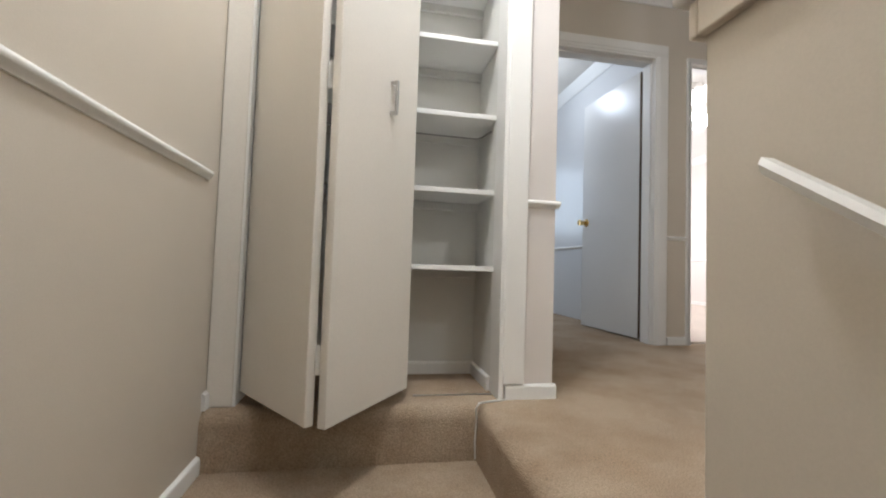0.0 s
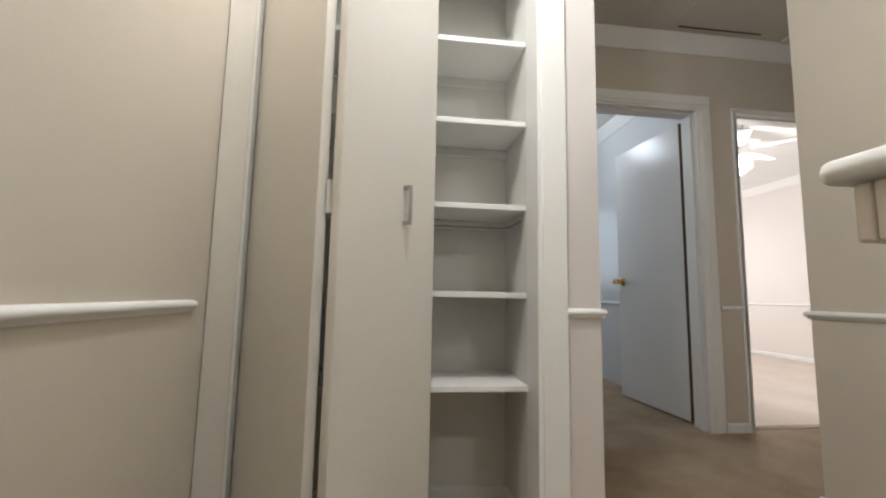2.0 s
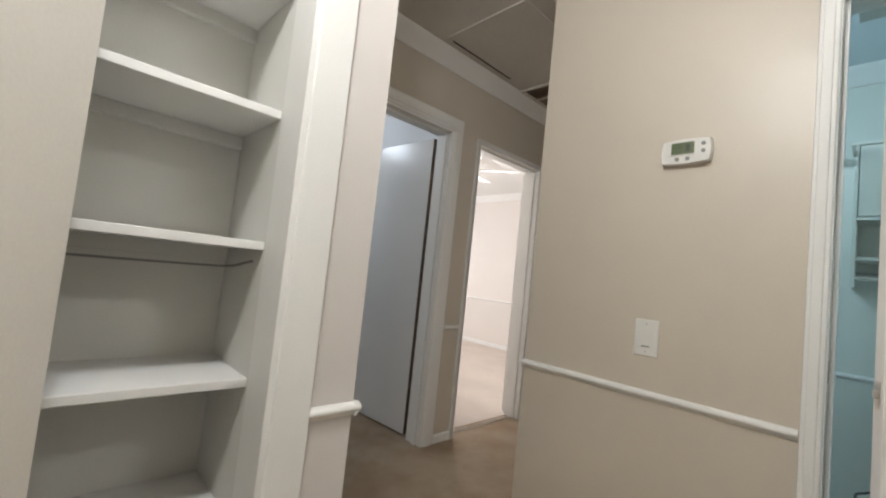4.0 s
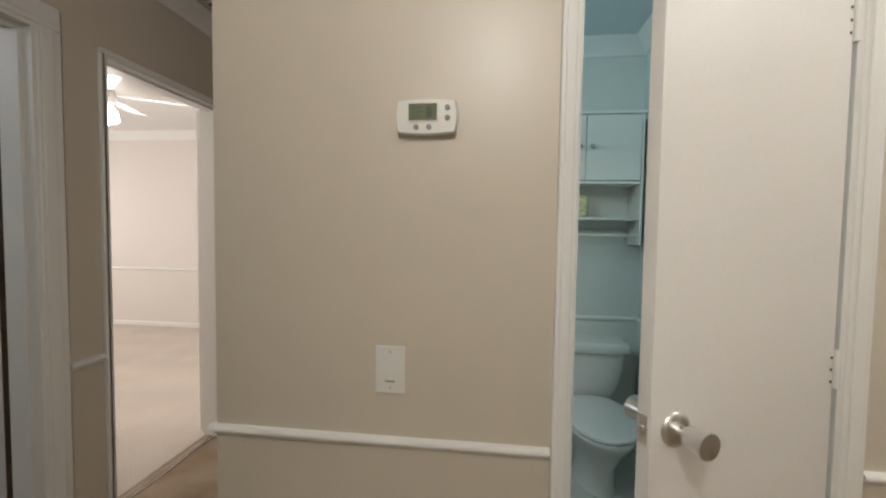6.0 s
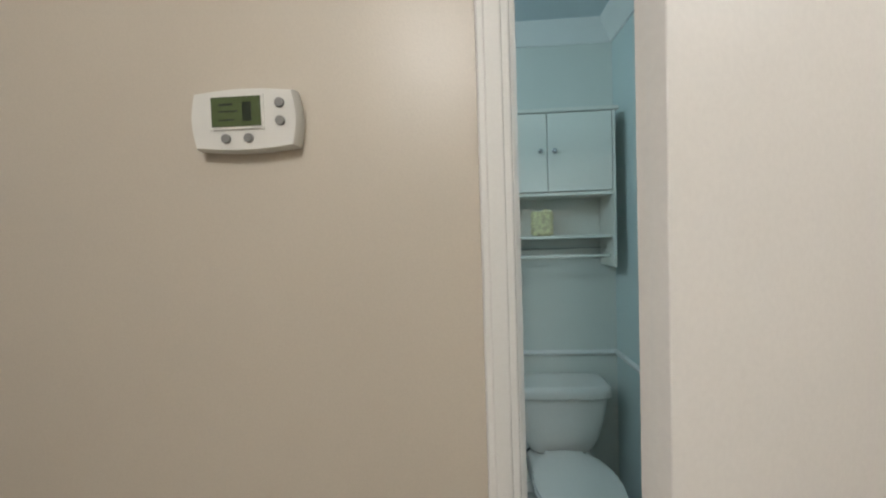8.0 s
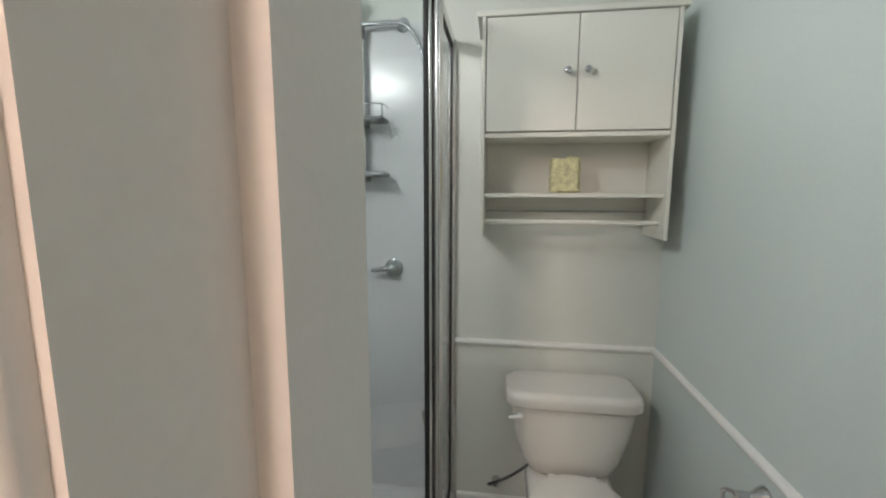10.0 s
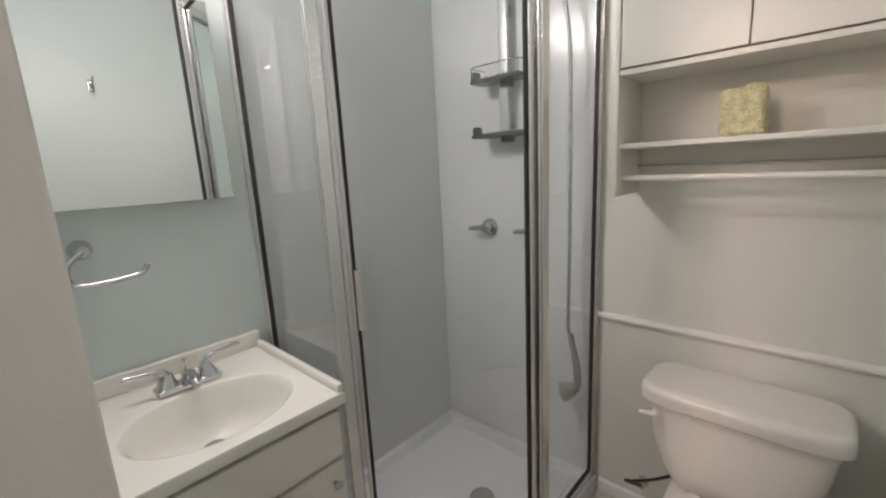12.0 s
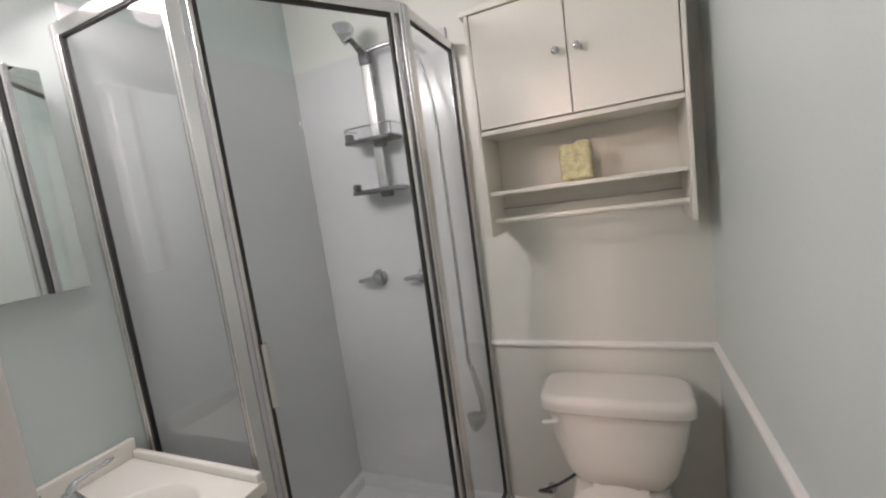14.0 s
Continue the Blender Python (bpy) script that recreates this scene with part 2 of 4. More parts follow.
RAIL_PROF = [(0, -0.017), (0.005, -0.017), (0.008, -0.010), (0.015, -0.006), (0.018, 0.001), (0.015, 0.009), (0.008, 0.012), (0, 0.014)]
BASE_PROF = [(0, 0), (0.013, 0), (0.013, 0.044), (0.009, 0.052), (0, 0.056)]
CROWN_PROF = [(0, -0.095), (0.012, -0.095), (0.018, -0.078), (0.038, -0.055), (0.062, -0.030), (0.078, -0.018), (0.085, 0.0), (0, 0.0)]


def moulding(name, runs, prof, label, category, material=None):
    bm = bmesh.new()
    for p0, p1, out in runs:
        profile_run(bm, p0, p1, out, prof)
    return structure(name, bm, material or M_TRIM, label, category)


# ---- structure ----
H = 2.50            # ceiling
XL = 0.235          # stair wall
YC = 3.35           # closet front
XP = 1.455          # closet end wall
YD = 4.42           # wall with the two doors
XT, YT = 2.434, 3.53    # wall with the thermostat, and its corner
XB, YB0, YB1, XB0 = 4.07, 1.86, 3.48, 2.58   # bathroom
STEP = 0.19

bm = bmesh.new()
rbox(bm, (1.145, 2.385, -0.40), (2.60, 3.52, 0.0), 0.045, 5)
rbox(bm, (1.30, 0.2, -0.19), (2.60, 2.40, -0.001))
rbox(bm, (0.2, 3.285, -0.40), (1.40, 3.90, 0.0005), 0.05, 5)
rbox(bm, (1.35, 3.33, -0.19), (4.05, 4.54, 0.0002))
floor = structure("floor", bm, M_CARPET, "worn beige cut-pile carpet over the upstairs hall", "floor")

stairs = thing("stairs", (0.7, 2.6, -1.0), "carpeted stairs in worn beige pile climbing to the hall", "stairs", kind="structure")
bm = bmesh.new()
rbox(bm, (XL, 2.385, -0.5), (1.16, 3.32, -STEP), 0.02, 3)
part("tread", bm, M_CARPET, stairs)
for i in range(1, 9):
    y1 = 2.385 - 0.27 * (i - 1)
    bm = bmesh.new()
    rbox(bm, (XL, y1 - 0.295, -STEP * (i + 1) - 0.25), (1.244, y1 + 0.01, -STEP * (i + 1)), 0.02, 3)
    part("tread", bm, M_CARPET, stairs)

wall("wall_west", "y", XL - 0.12, 0.12, -0.6, 4.0, -2.2, H, M_WALL, "tan painted stair wall with a white chair rail")
wall("wall_south", "x", -0.6, 0.12, 0.1, 2.6, -2.2, H, M_WALL, "tan painted wall behind the stairs")
wall("wall_closet_front", "x", YC, 0.10, XL, XP, 0, H, M_PILLAR, "off-white wall round the hall closet",
     [(0.315, 1.255, 0.0, 2.06)])
wall("wall_closet_end", "y", XP - 0.11, 0.11, YC + 0.1, YD, 0, H, M_WALL, "tan painted end wall of the closet")
wall("wall_closet_back", "x", 3.735, 0.08, XL, XP - 0.11, 0, H, M_CLOSET, "white painted back wall inside the closet")
bm = bmesh.new()
rbox(bm, (1.240, YC + 0.10, 0), (1.345, 3.735, 2.3))
rbox(bm, (XL, YC + 0.10, 0), (0.30, 3.735, 2.3))
rbox(bm, (XL, YC + 0.10, 2.28), (1.345, 3.735, 2.34))
structure("wall_closet_lining", bm, M_CLOSET, "white painted lining inside the hall closet", "wall")
wall("wall_north", "x", YD, 0.12, XP - 0.11, 4.05, 0, H, M_WALL, "tan painted hall wall with two doorways",
     [(1.935, 2.705, 0, 2.03), (2.968, 3.74, 0, 2.03)])
wall("wall_thermostat", "y", XT, 0.07, 0.2, YT, 0, H, M_WALL, "satin tan painted wall beside the bathroom doorway",
     [(1.955, 2.575, 0, 2.04)])
wall("wall_hall_side", "x", YB1 + 0.012, YT - YB1 - 0.012, XT + 0.07, 4.05, 0, H, M_WALL, "tan painted wall along the hall")
wall("wall_hall_end", "y", 3.93, 0.12, YT, YD, 0, H, M_WALL, "tan painted wall at the end of the hall")
wall("wall_hall_south", "x", 0.2, 0.12, 1.30, XT, 0, H, M_WALL, "tan painted wall at the far end of the hall")
bm = bmesh.new()
rbox(bm, (0.1, -0.6, H), (2.62, 3.5, H + 0.1))
rbox(bm, (0.1, 3.5, H), (4.1, 4.54, H + 0.1))
structure("ceiling", bm, M_CEIL, "grey-beige textured ceiling over hall and stairs", "ceiling")

# bathroom shell
wall("wall_bath_west", "y", XT + 0.07, XB0 - XT - 0.07, YB0 - 0.1, YB1, 0, H, M_BATH, "pale aqua painted wall by the bathroom doorway",
     [(1.955, 2.575, 0, 2.04)])
wall("wall_bath_south", "x", YB0 - 0.1, 0.1, XB0, XB + 0.1, 0, H, M_BATH, "pale aqua painted bathroom wall with a chair rail")
wall("wall_bath_east", "y", XB, 0.1, YB0, YB1 + 0.012, 0, H, M_BATHW, "white painted bathroom wall behind the toilet")
wall("wall_bath_north", "x", YB1, 0.012, XB0, XB, 0, H, M_BATH, "pale aqua painted wall behind the washbasin")
boxes("bath_ceiling", [((XB0 - 0.02, YB0 - 0.05, H - 0.02), (XB + 0.05, YB1 + 0.01, H + 0.06))], M_BATHCEIL, "pale blue painted bathroom ceiling", "ceiling")
boxes("bath_floor", [((XT + 0.10, YB0, -0.05), (XB, YB1, 0.004))], M_TILE, "pale vinyl bathroom floor", "floor")

# bedroom beyond the second doorway, and the side room beyond the first
boxes("bedroom_floor", [((2.92, YD + 0.12, -0.1), (6.6, 9.1, 0.0)), ((2.968, YD + 0.06, -0.1), (3.74, YD + 0.13, -0.002))], M_CARPET2, "pinkish beige bedroom carpet with traffic wear", "floor")
wall("wall_bedroom_north", "x", 9.0, 0.1, 2.75, 6.6, 0, H, M_PINK, "pale pinkish bedroom wall with chair rail")
wall("wall_bedroom_east", "y", 6.25, 0.1, 4.5, 9.0, 0, H, M_PINK, "pale pinkish bedroom wall")
wall("wall_bedroom_south", "x", YD + 0.12, 0.02, 3.74, 6.25, 0, H, M_PINK, "pale pinkish bedroom wall")
wall("wall_between_rooms", "y", 2.90, 0.05, YD + 0.12, 9.0, 0, H, M_PINK, "pale wall between the two rooms")
boxes("bedroom_ceiling", [((2.9, YD + 0.12, H), (6.5, 9.1, H + 0.1))], M_TRIM, "white bedroom ceiling", "ceiling")
boxes("side_room_floor", [((0.4, YD + 0.12, -0.1), (2.90, 7.7, 0.0)), ((1.935, YD + 0.06, -0.1), (2.705, YD + 0.13, -0.002))], M_CARPET, "beige carpet in the side room", "floor")
wall("wall_side_room_north", "x", 7.55, 0.1, 0.4, 2.9, 0, H, M_BLUE, "grey-white wall of the side room with a window", [(1.35, 2.45, 0.98, 2.02)])
wall("wall_side_room_west", "y", 0.4, 0.1, YD, 7.55, 0, H, M_BLUE, "grey-white wall of the side room")
wall("wall_side_room_south", "x", YD + 0.12, 0.01, 0.5, 1.935, 0, H, M_BLUE, "grey-white wall of the side room")
wall("wall_side_room_east", "y", 2.885, 0.0145, YD + 0.12, 7.55, 0, H, M_BLUE, "grey-white wall of the side room")
boxes("side_room_ceiling", [((0.4, YD + 0.12, H), (2.895, 7.7, H + 0.1))], M_CEIL, "grey textured ceiling of the side room", "ceiling")

bm = bmesh.new()
for y0, rad, wave in ((YD + 0.052, 0.009, 0.006), (YD + 0.078, 0.006, 0.004)):
    xs = [2.97 + 0.77 * k / 60 for k in range(61)]
    tube(bm, [(x, y0 + wave * math.sin(11 * x) + 0.003 * noise.noise((x * 30, y0, 0)), 0.002 + 0.003 * noise.noise((x * 18, y0, 2))) for x in xs], [rad * (0.8 + 0.5 * noise.noise((x * 25, y0, 5))) for x in xs], 8)
structure("carpet_seam", bm, M_CARPET2, "raised seam between hall and bedroom carpets", "trim")

# mouldings
RZ = 0.745
moulding("chair_rail_stairs", [((XL, -0.5, RZ + 0.010), (XL, 3.25, RZ + 0.010), (1, 0, 0))], RAIL_PROF, "white moulded chair rail on the stair wall", "trim")
moulding("chair_rail_closet", [((1.335, YC, RZ), (XP + 0.014, YC, RZ), (0, -1, 0)), ((XP, YC - 0.014, RZ), (XP, YD, RZ), (1, 0, 0))], RAIL_PROF, "white moulded chair rail round the closet end", "trim")
moulding("chair_rail_hall", [((XT, 2.615, RZ), (XT, YT + 0.016, RZ), (-1, 0, 0)), ((XT - 0.016, YT, RZ), (3.93, YT, RZ), (0, 1, 0)),
                             ((XT, 0.3, RZ), (XT, 1.90, RZ), (-1, 0, 0)), ((2.80, YD, RZ), (2.96, YD, RZ), (0, -1, 0)), ((XP, YD, RZ), (1.84, YD, RZ), (0, -1, 0))],
         RAIL_PROF, "white moulded chair rail along the hall", "trim")
moulding("chair_rail_bath", [((XB, YB0, RZ + 0.02), (XB, 2.68, RZ + 0.02), (-1, 0, 0)), ((XB0, YB0, RZ + 0.02), (XB, YB0, RZ + 0.02), (0, 1, 0))], RAIL_PROF, "white moulded chair rail round the bathroom", "trim")
moulding("chair_rail_bedroom", [((2.95, 9.0, RZ), (6.25, 9.0, RZ), (0, -1, 0)), ((6.25, 4.6, RZ), (6.25, 9.0, RZ), (-1, 0, 0))], RAIL_PROF, "white chair rail round the bedroom", "trim")
moulding("chair_rail_side_room", [((0.5, 7.55, RZ), (2.88, 7.55, RZ), (0, -1, 0)), ((2.885, YD + 0.2, RZ), (2.885, 7.55, RZ), (-1, 0, 0))], RAIL_PROF, "white chair rail round the side room", "trim")
moulding("baseboard_hall", [((XT, 2.615, 0), (XT, YT + 0.012, 0), (-1, 0, 0)), ((XT - 0.012, YT, 0), (3.93, YT, 0), (0, 1, 0)),
                            ((XT, 0.3, 0), (XT, 1.90, 0), (-1, 0, 0)), ((2.80, YD, 0), (2.985, YD, 0), (0, -1, 0)), ((XP, YD, 0), (1.84, YD, 0), (0, -1, 0)),
                            ((1.265, YC, 0), (XP + 0.012, YC, 0), (0, -1, 0)), ((XP, YC - 0.012, 0), (XP, YD, 0), (1, 0, 0)),
                            ((0.225, 3.735, 0), (1.24, 3.735, 0), (0, -1, 0)), ((1.24, 3.46, 0), (1.24, 3.735, 0), (-1, 0, 0)), ((XL, YC, 0), (0.325, YC, 0), (0, -1, 0))],
         BASE_PROF, "white painted baseboard along the hall", "trim")
moulding("baseboard_stairs", [((XL, 2.385, -STEP), (XL, 3.30, -STEP), (1, 0, 0)), ((XL, 3.30, 0), (XL, YC, 0), (1, 0, 0))], BASE_PROF, "white painted baseboard beside the landing", "trim")
moulding("baseboard_rooms", [((2.95, 9.0, 0), (6.25, 9.0, 0), (0, -1, 0)), ((6.25, 4.6, 0), (6.25, 9.0, 0), (-1, 0, 0)), ((0.5, 7.55, 0), (2.88, 7.55, 0), (0, -1, 0))], BASE_PROF, "white baseboard round the rooms", "trim")
moulding("baseboard_bath", [((XB, YB0, 0), (XB, 2.66, 0), (-1, 0, 0)), ((XB0, YB0, 0), (XB, YB0, 0), (0, 1, 0))], BASE_PROF, "white baseboard round the bathroom", "trim")
moulding("crown_hall", [((XP, YD, H), (3.93, YD, H), (0, -1, 0)), ((XP, YC, H), (XP, YD, H), (1, 0, 0)), ((XL, YC, H), (XP, YC, H), (0, -1, 0)),
                        ((XT, 0.3, H), (XT, YT, H), (-1, 0, 0)), ((XT, YT, H), (3.93, YT, H), (0, 1, 0)), ((3.93, YT, H), (3.93, YD, H), (-1, 0, 0))],
         CROWN_PROF, "white crown moulding round the hall ceiling", "trim")
moulding("crown_bath", [((XB, YB0, H - 0.02), (XB, YB1, H - 0.02), (-1, 0, 0)), ((XB0, YB0, H - 0.02), (XB, YB0, H - 0.02), (0, 1, 0)), ((XB0, YB1, H - 0.02), (XB, YB1, H - 0.02), (0, -1, 0))],
         CROWN_PROF, "white crown moulding round the bathroom ceiling", "trim")
moulding("crown_rooms", [((2.95, 9.0, H), (6.25, 9.0, H), (0, -1, 0)), ((6.25, 4.6, H), (6.25, 9.0, H), (-1, 0, 0)), ((0.5, 7.55, H), (2.88, 7.55, H), (0, -1, 0)), ((2.885, 4.6, H), (2.885, 7.55, H), (-1, 0, 0))],
         CROWN_PROF, "white crown moulding in the rooms", "trim")


# ---- door casings ----
def casing_x(name, x0, x1, y, top, w, side, label, depth=0.12):
    """A painted frame round an opening in a wall along x; side -1 lies on the near face."""
    ob = thing(name, ((x0 + x1) / 2, y, 0), label, "door frame", kind="structure")
    for a, b in ((x0 - w, x0), (x1, x1 + w)):
        bm = bmesh.new()
        rbox(bm, (a, y - 0.018, 0), (b, y, top - 0.001), 0.004)
        rbox(bm, (a + 0.012, y - 0.024, 0), (b - 0.03 if w > 0.06 else b - 0.01, y - 0.017, top - 0.002), 0.003)
        part("side_casing", bm, M_TRIM, ob)
    bm = bmesh.new()
    rbox(bm, (x0 - w, y - 0.018, top), (x1 + w, y, top + w), 0.004)
    rbox(bm, (x0 - w + 0.012, y - 0.024, top + 0.02), (x1 + w - 0.012, y - 0.017, top + w - 0.012), 0.003)
    part("head_casing", bm, M_TRIM, ob)
    bm = bmesh.new()
    rbox(bm, (x0, y - 0.012, 0), (x0 + 0.014, y + depth + 0.01, top))
    rbox(bm, (x1 - 0.014, y - 0.012, 0), (x1, y + depth + 0.01, top))
    rbox(bm, (x0 + 0.014, y - 0.012, top - 0.014), (x1 - 0.014, y + depth + 0.01, top))
    part("jamb", bm, M_TRIM, ob)
    bm = bmesh.new()
    rbox(bm, (x0 + 0.014, y + 0.03, 0), (x0 + 0.026, y + 0.065, top - 0.014))
    rbox(bm, (x1 - 0.026, y + 0.03, 0), (x1 - 0.014, y + 0.065, top - 0.014))
    rbox(bm, (x0 + 0.026, y + 0.03, top - 0.026), (x1 - 0.026, y + 0.065, top - 0.014))
    part("door_stop", bm, M_TRIM, ob)
    return ob


win = thing("window_1", (1.9, 7.55, 0.98), "white framed sliding window in the side room", "window", kind="structure")
for x0, x1, z0, z1 in ((1.35, 1.39, 0.98, 2.02), (2.41, 2.45, 0.98, 2.02), (1.39, 2.41, 0.98, 1.02), (1.39, 2.41, 1.98, 2.02), (1.885, 1.915, 1.02, 1.98)):
    box_part("window_frame", (x0, 7.56, z0), (x1, 7.62, z1), M_TRIM, win, 0.004)
box_part("window_sill", (1.31, 7.50, 0.955), (2.49, 7.549, 0.979), M_TRIM, win, 0.004)
for x0, x1 in ((1.39, 1.885), (1.915, 2.41)):
    gl = box_part("pane", (x0, 7.588, 1.02), (x1, 7.592, 1.98), M_GLASS, win)
    gl.visible_shadow = False

casing_x("door_frame_1", 1.935, 2.705, YD, 2.03, 0.085, -1, "white painted frame round the side room doorway")
casing_x("door_frame_2", 2.968, 3.74, YD, 2.03, 0.022, -1, "narrow white painted frame round the bedroom doorway")

cf = thing("closet_frame", (0.78, YC, 0), "white painted casing round the hall closet opening", "door frame", kind="structure")
box_part("side_casing", (0.2365, YC - 0.016, 0.0), (0.318, YC - 0.0005, 2.06), M_BIFOLD, cf, 0.004)
box_part("side_casing", (1.252, YC - 0.016, 0.057), (1.338, YC - 0.0005, 2.06), M_TRIM, cf, 0.004)
box_part("head_casing", (0.262, YC - 0.016, 2.061), (1.338, YC - 0.0005, 2.15), M_TRIM, cf, 0.004)
box_part("jamb", (1.238, YC - 0.012, 0.0), (1.2535, YC + 0.102, 2.06), M_TRIM, cf)
box_part("jamb", (0.314, YC - 0.012, 0.0), (0.326, YC + 0.102, 2.06), M_TRIM, cf)
box_part("track", (0.33, YC + 0.03, 2.03), (1.236, YC + 0.06, 2.058), M_STEEL, cf)

bf = thing("bath_door_frame", (XT, 2.26, 0), "white painted frame round the bathroom doorway", "door frame", kind="structure")
for a, b in ((2.565, 2.612), (1.905, 1.955)):
    bm = bmesh.new()
    rbox(bm, (XT - 0.018, a, 0), (XT, b, 2.03), 0.004)
    rbox(bm, (XT - 0.023, a + 0.012, 0), (XT - 0.017, b - 0.01, 2.03), 0.003)
    part("side_casing", bm, M_TRIM, bf)
box_part("head_casing", (XT - 0.018, 1.905, 2.031), (XT, 2.612, 2.10), M_TRIM, bf, 0.004)
box_part("jamb", (XT - 0.01, 2.562, 0), (XB0 + 0.006, 2.576, 2.03), M_TRIM, bf)
box_part("jamb", (XT - 0.01, 1.954, 0), (XB0 + 0.006, 1.967, 2.03), M_TRIM, bf)
box_part("head_jamb", (XT - 0.01, 1.967, 2.018), (XB0 + 0.006, 2.562, 2.032), M_TRIM, bf)
box_part("door_stop", (XT + 0.045, 2.550, 0), (XT + 0.08, 2.562, 2.018), M_TRIM, bf)
box_part("strike_plate", (XT + 0.012, 2.5605, 0.90), (XT + 0.036, 2.5618, 0.96), M_NICKEL, bf)
box_part("bath_casing", (XB0, 2.562, 0), (XB0 + 0.016, 2.63, 2.09), M_TRIM, bf, 0.004)
box_part("bath_casing", (XB0, 1.90, 0), (XB0 + 0.016, 1.967, 2.09), M_TRIM, bf, 0.004)


# ---- doors ----
def round_knob(parent, m, at, out, material, label):
    """A knob on a rose; at is in the leaf's own frame and out is +1 or -1 along its y."""
    x, z = at
    for y0, sgn in ((out[0], -1), (out[1], 1)):
        bm = bmesh.new()
        tube(bm, [(x, y0, z), (x, y0 + sgn * 0.006, z), (x, y0 + sgn * 0.012, z)], [0.036, 0.034, 0.022], 24)
        tube(bm, [(x, y0 + sgn * q, z) for q in (0.010, 0.022, 0.028, 0.034, 0.062, 0.072, 0.075, 0.073, 0.070)], [0.014, 0.014, 0.018, 0.0205, 0.0235, 0.0265, 0.0255, 0.021, 0.010], 24)
        bm.transform(m)
        part("knob", bm, material, parent, label)


def hinged_door(name, hinge, angle, width, height, thick, z0, material, knob_mat, knob_z, label, knob_label, hinges=(0.25, 1.02, 1.80), lip=0, bare=False):
    """A flush leaf along its own +x from the hinge, turned by angle; its body lies between y 0 and y thick."""
    m = Matrix.Translation((hinge[0], hinge[1], 0)) @ Matrix.Rotation(radians(angle), 4, "Z")
    ob = thing(name, (hinge[0], hinge[1], z0), label, "door")
    bm = bmesh.new()
    rbox(bm, (0.003, min(0, thick), z0), (width, max(0, thick), z0 + height), 0.002, 1)
    bm.transform(m)
    leaf = part("leaf", bm, material, ob)
    ys = sorted((0, thick))
    if bare:
        bm = bmesh.new()
        rbox(bm, (0.0005, ys[0] + 0.001, z0 + 0.002), (0.0028, ys[1] - 0.001, z0 + height - 0.002))
        bm.transform(m)
        part("edge_strip", bm, M_EDGE, ob, "bare dark wooden hinge edge")
    round_knob(ob, m, (width - 0.062, knob_z), ys, knob_mat, knob_label)
    bm = bmesh.new()
    rbox(bm, (width - 0.0005, ys[0] + 0.006, knob_z - 0.029), (width + 0.0015, ys[1] - 0.006, knob_z + 0.029))
    rbox(bm, (width, ys[0] + 0.012, knob_z - 0.009), (width + 0.009, ys[1] - 0.012, knob_z + 0.009), 0.002)
    bm.transform(m)
    part("latch", bm, knob_mat, ob)
    for hz in hinges:
        bm = bmesh.new()
        tube(bm, [(-0.002, lip, hz - 0.045), (-0.002, lip, hz + 0.045)], 0.0065, 10)
        rbox(bm, (0.0, min(0, lip), hz - 0.044), (0.004, max(0.002, lip + 0.002), hz + 0.044))
        bm.transform(m)
        hp = part("hinge", bm, M_TRIM, ob)
        for dz in (-0.028, 0.0, 0.028):
            bm = bmesh.new()
            tube(bm, [(0.016, lip * 0.3, hz + dz), (0.016, lip * 0.3 + (0.0015 if lip >= 0 else -0.0015), hz + dz)], 0.0035, 8)
            bm.transform(m)
            part("screw", bm, M_GUNMETAL, hp)
    return ob


hinged_door("door_side_room", (2.742, 4.60), 93.5, 0.745, 2.0, 0.035, 0.012, M_SIDE_DOOR, M_BRASS, 0.93, "white flush door standing open into the side room", "polished brass knob", (0.26, 1.0, 1.80), -0.004, True)
bath_door = hinged_door("door_bathroom", (2.428, 1.972), 115.2, 0.54, 2.0, -0.035, 0.012, M_DOOR, M_SATIN, 0.925, "white flush bathroom door standing ajar into the hall", "satin chrome knob", (0.25, 1.0, 1.79), 0.004)
hinged_door("door_hall_end", (3.915, 3.60), 90, 0.74, 2.0, 0.03, 0.012, M_DARK, M_BRASS, 0.95, "dark closed door at the end of the hall", "small brass knob")
hinged_door("door_bedroom", (3.755, 4.56), 8, 0.74, 2.0, 0.035, 0.012, M_DOOR, M_BRASS, 0.95, "white bedroom door folded back against the wall", "small brass knob")

# bifold closet door
bifold = thing("bifold_door", (0.62, 3.1, 0.04), "cream bifold closet door standing half folded open", "door")


def bifold_leaf(a, b):
    a, b = Vector((*a, 0)), Vector((*b, 0))
    d = b - a
    m = Matrix.Translation(a) @ Matrix.Rotation(math.atan2(d.y, d.x), 4, "Z")
    bm = bmesh.new()
    rbox(bm, (0, 0, 0.04), (d.length, 0.028, 2.03), 0.003, 1)
    bm.transform(m)
    return part("leaf", bm, M_BIFOLD, bifold), m, d.length


leaf_a, m_a, len_a = bifold_leaf((0.328, 3.372), (0.592, 3.020))
leaf_b, m_b, len_b = bifold_leaf((0.648, 3.002), (0.902, 3.374))
for hz in (0.22, 1.02, 1.82):
    bm = bmesh.new()
    tube(bm, [(0.636, 3.020, hz - 0.04), (0.636, 3.020, hz + 0.04)], 0.006, 10)
    rbox(bm, (0.612, 3.028, hz - 0.04), (0.640, 3.031, hz + 0.04))
    part("hinge", bm, M_TRIM, bifold)
bm = bmesh.new()
hx = 0.266
rbox(bm, (hx - 0.006, -0.026, 0.990), (hx + 0.006, -0.018, 1.105), 0.002)
rbox(bm, (hx - 0.006, -0.02, 0.990), (hx + 0.006, 0.0, 1.002), 0.002)
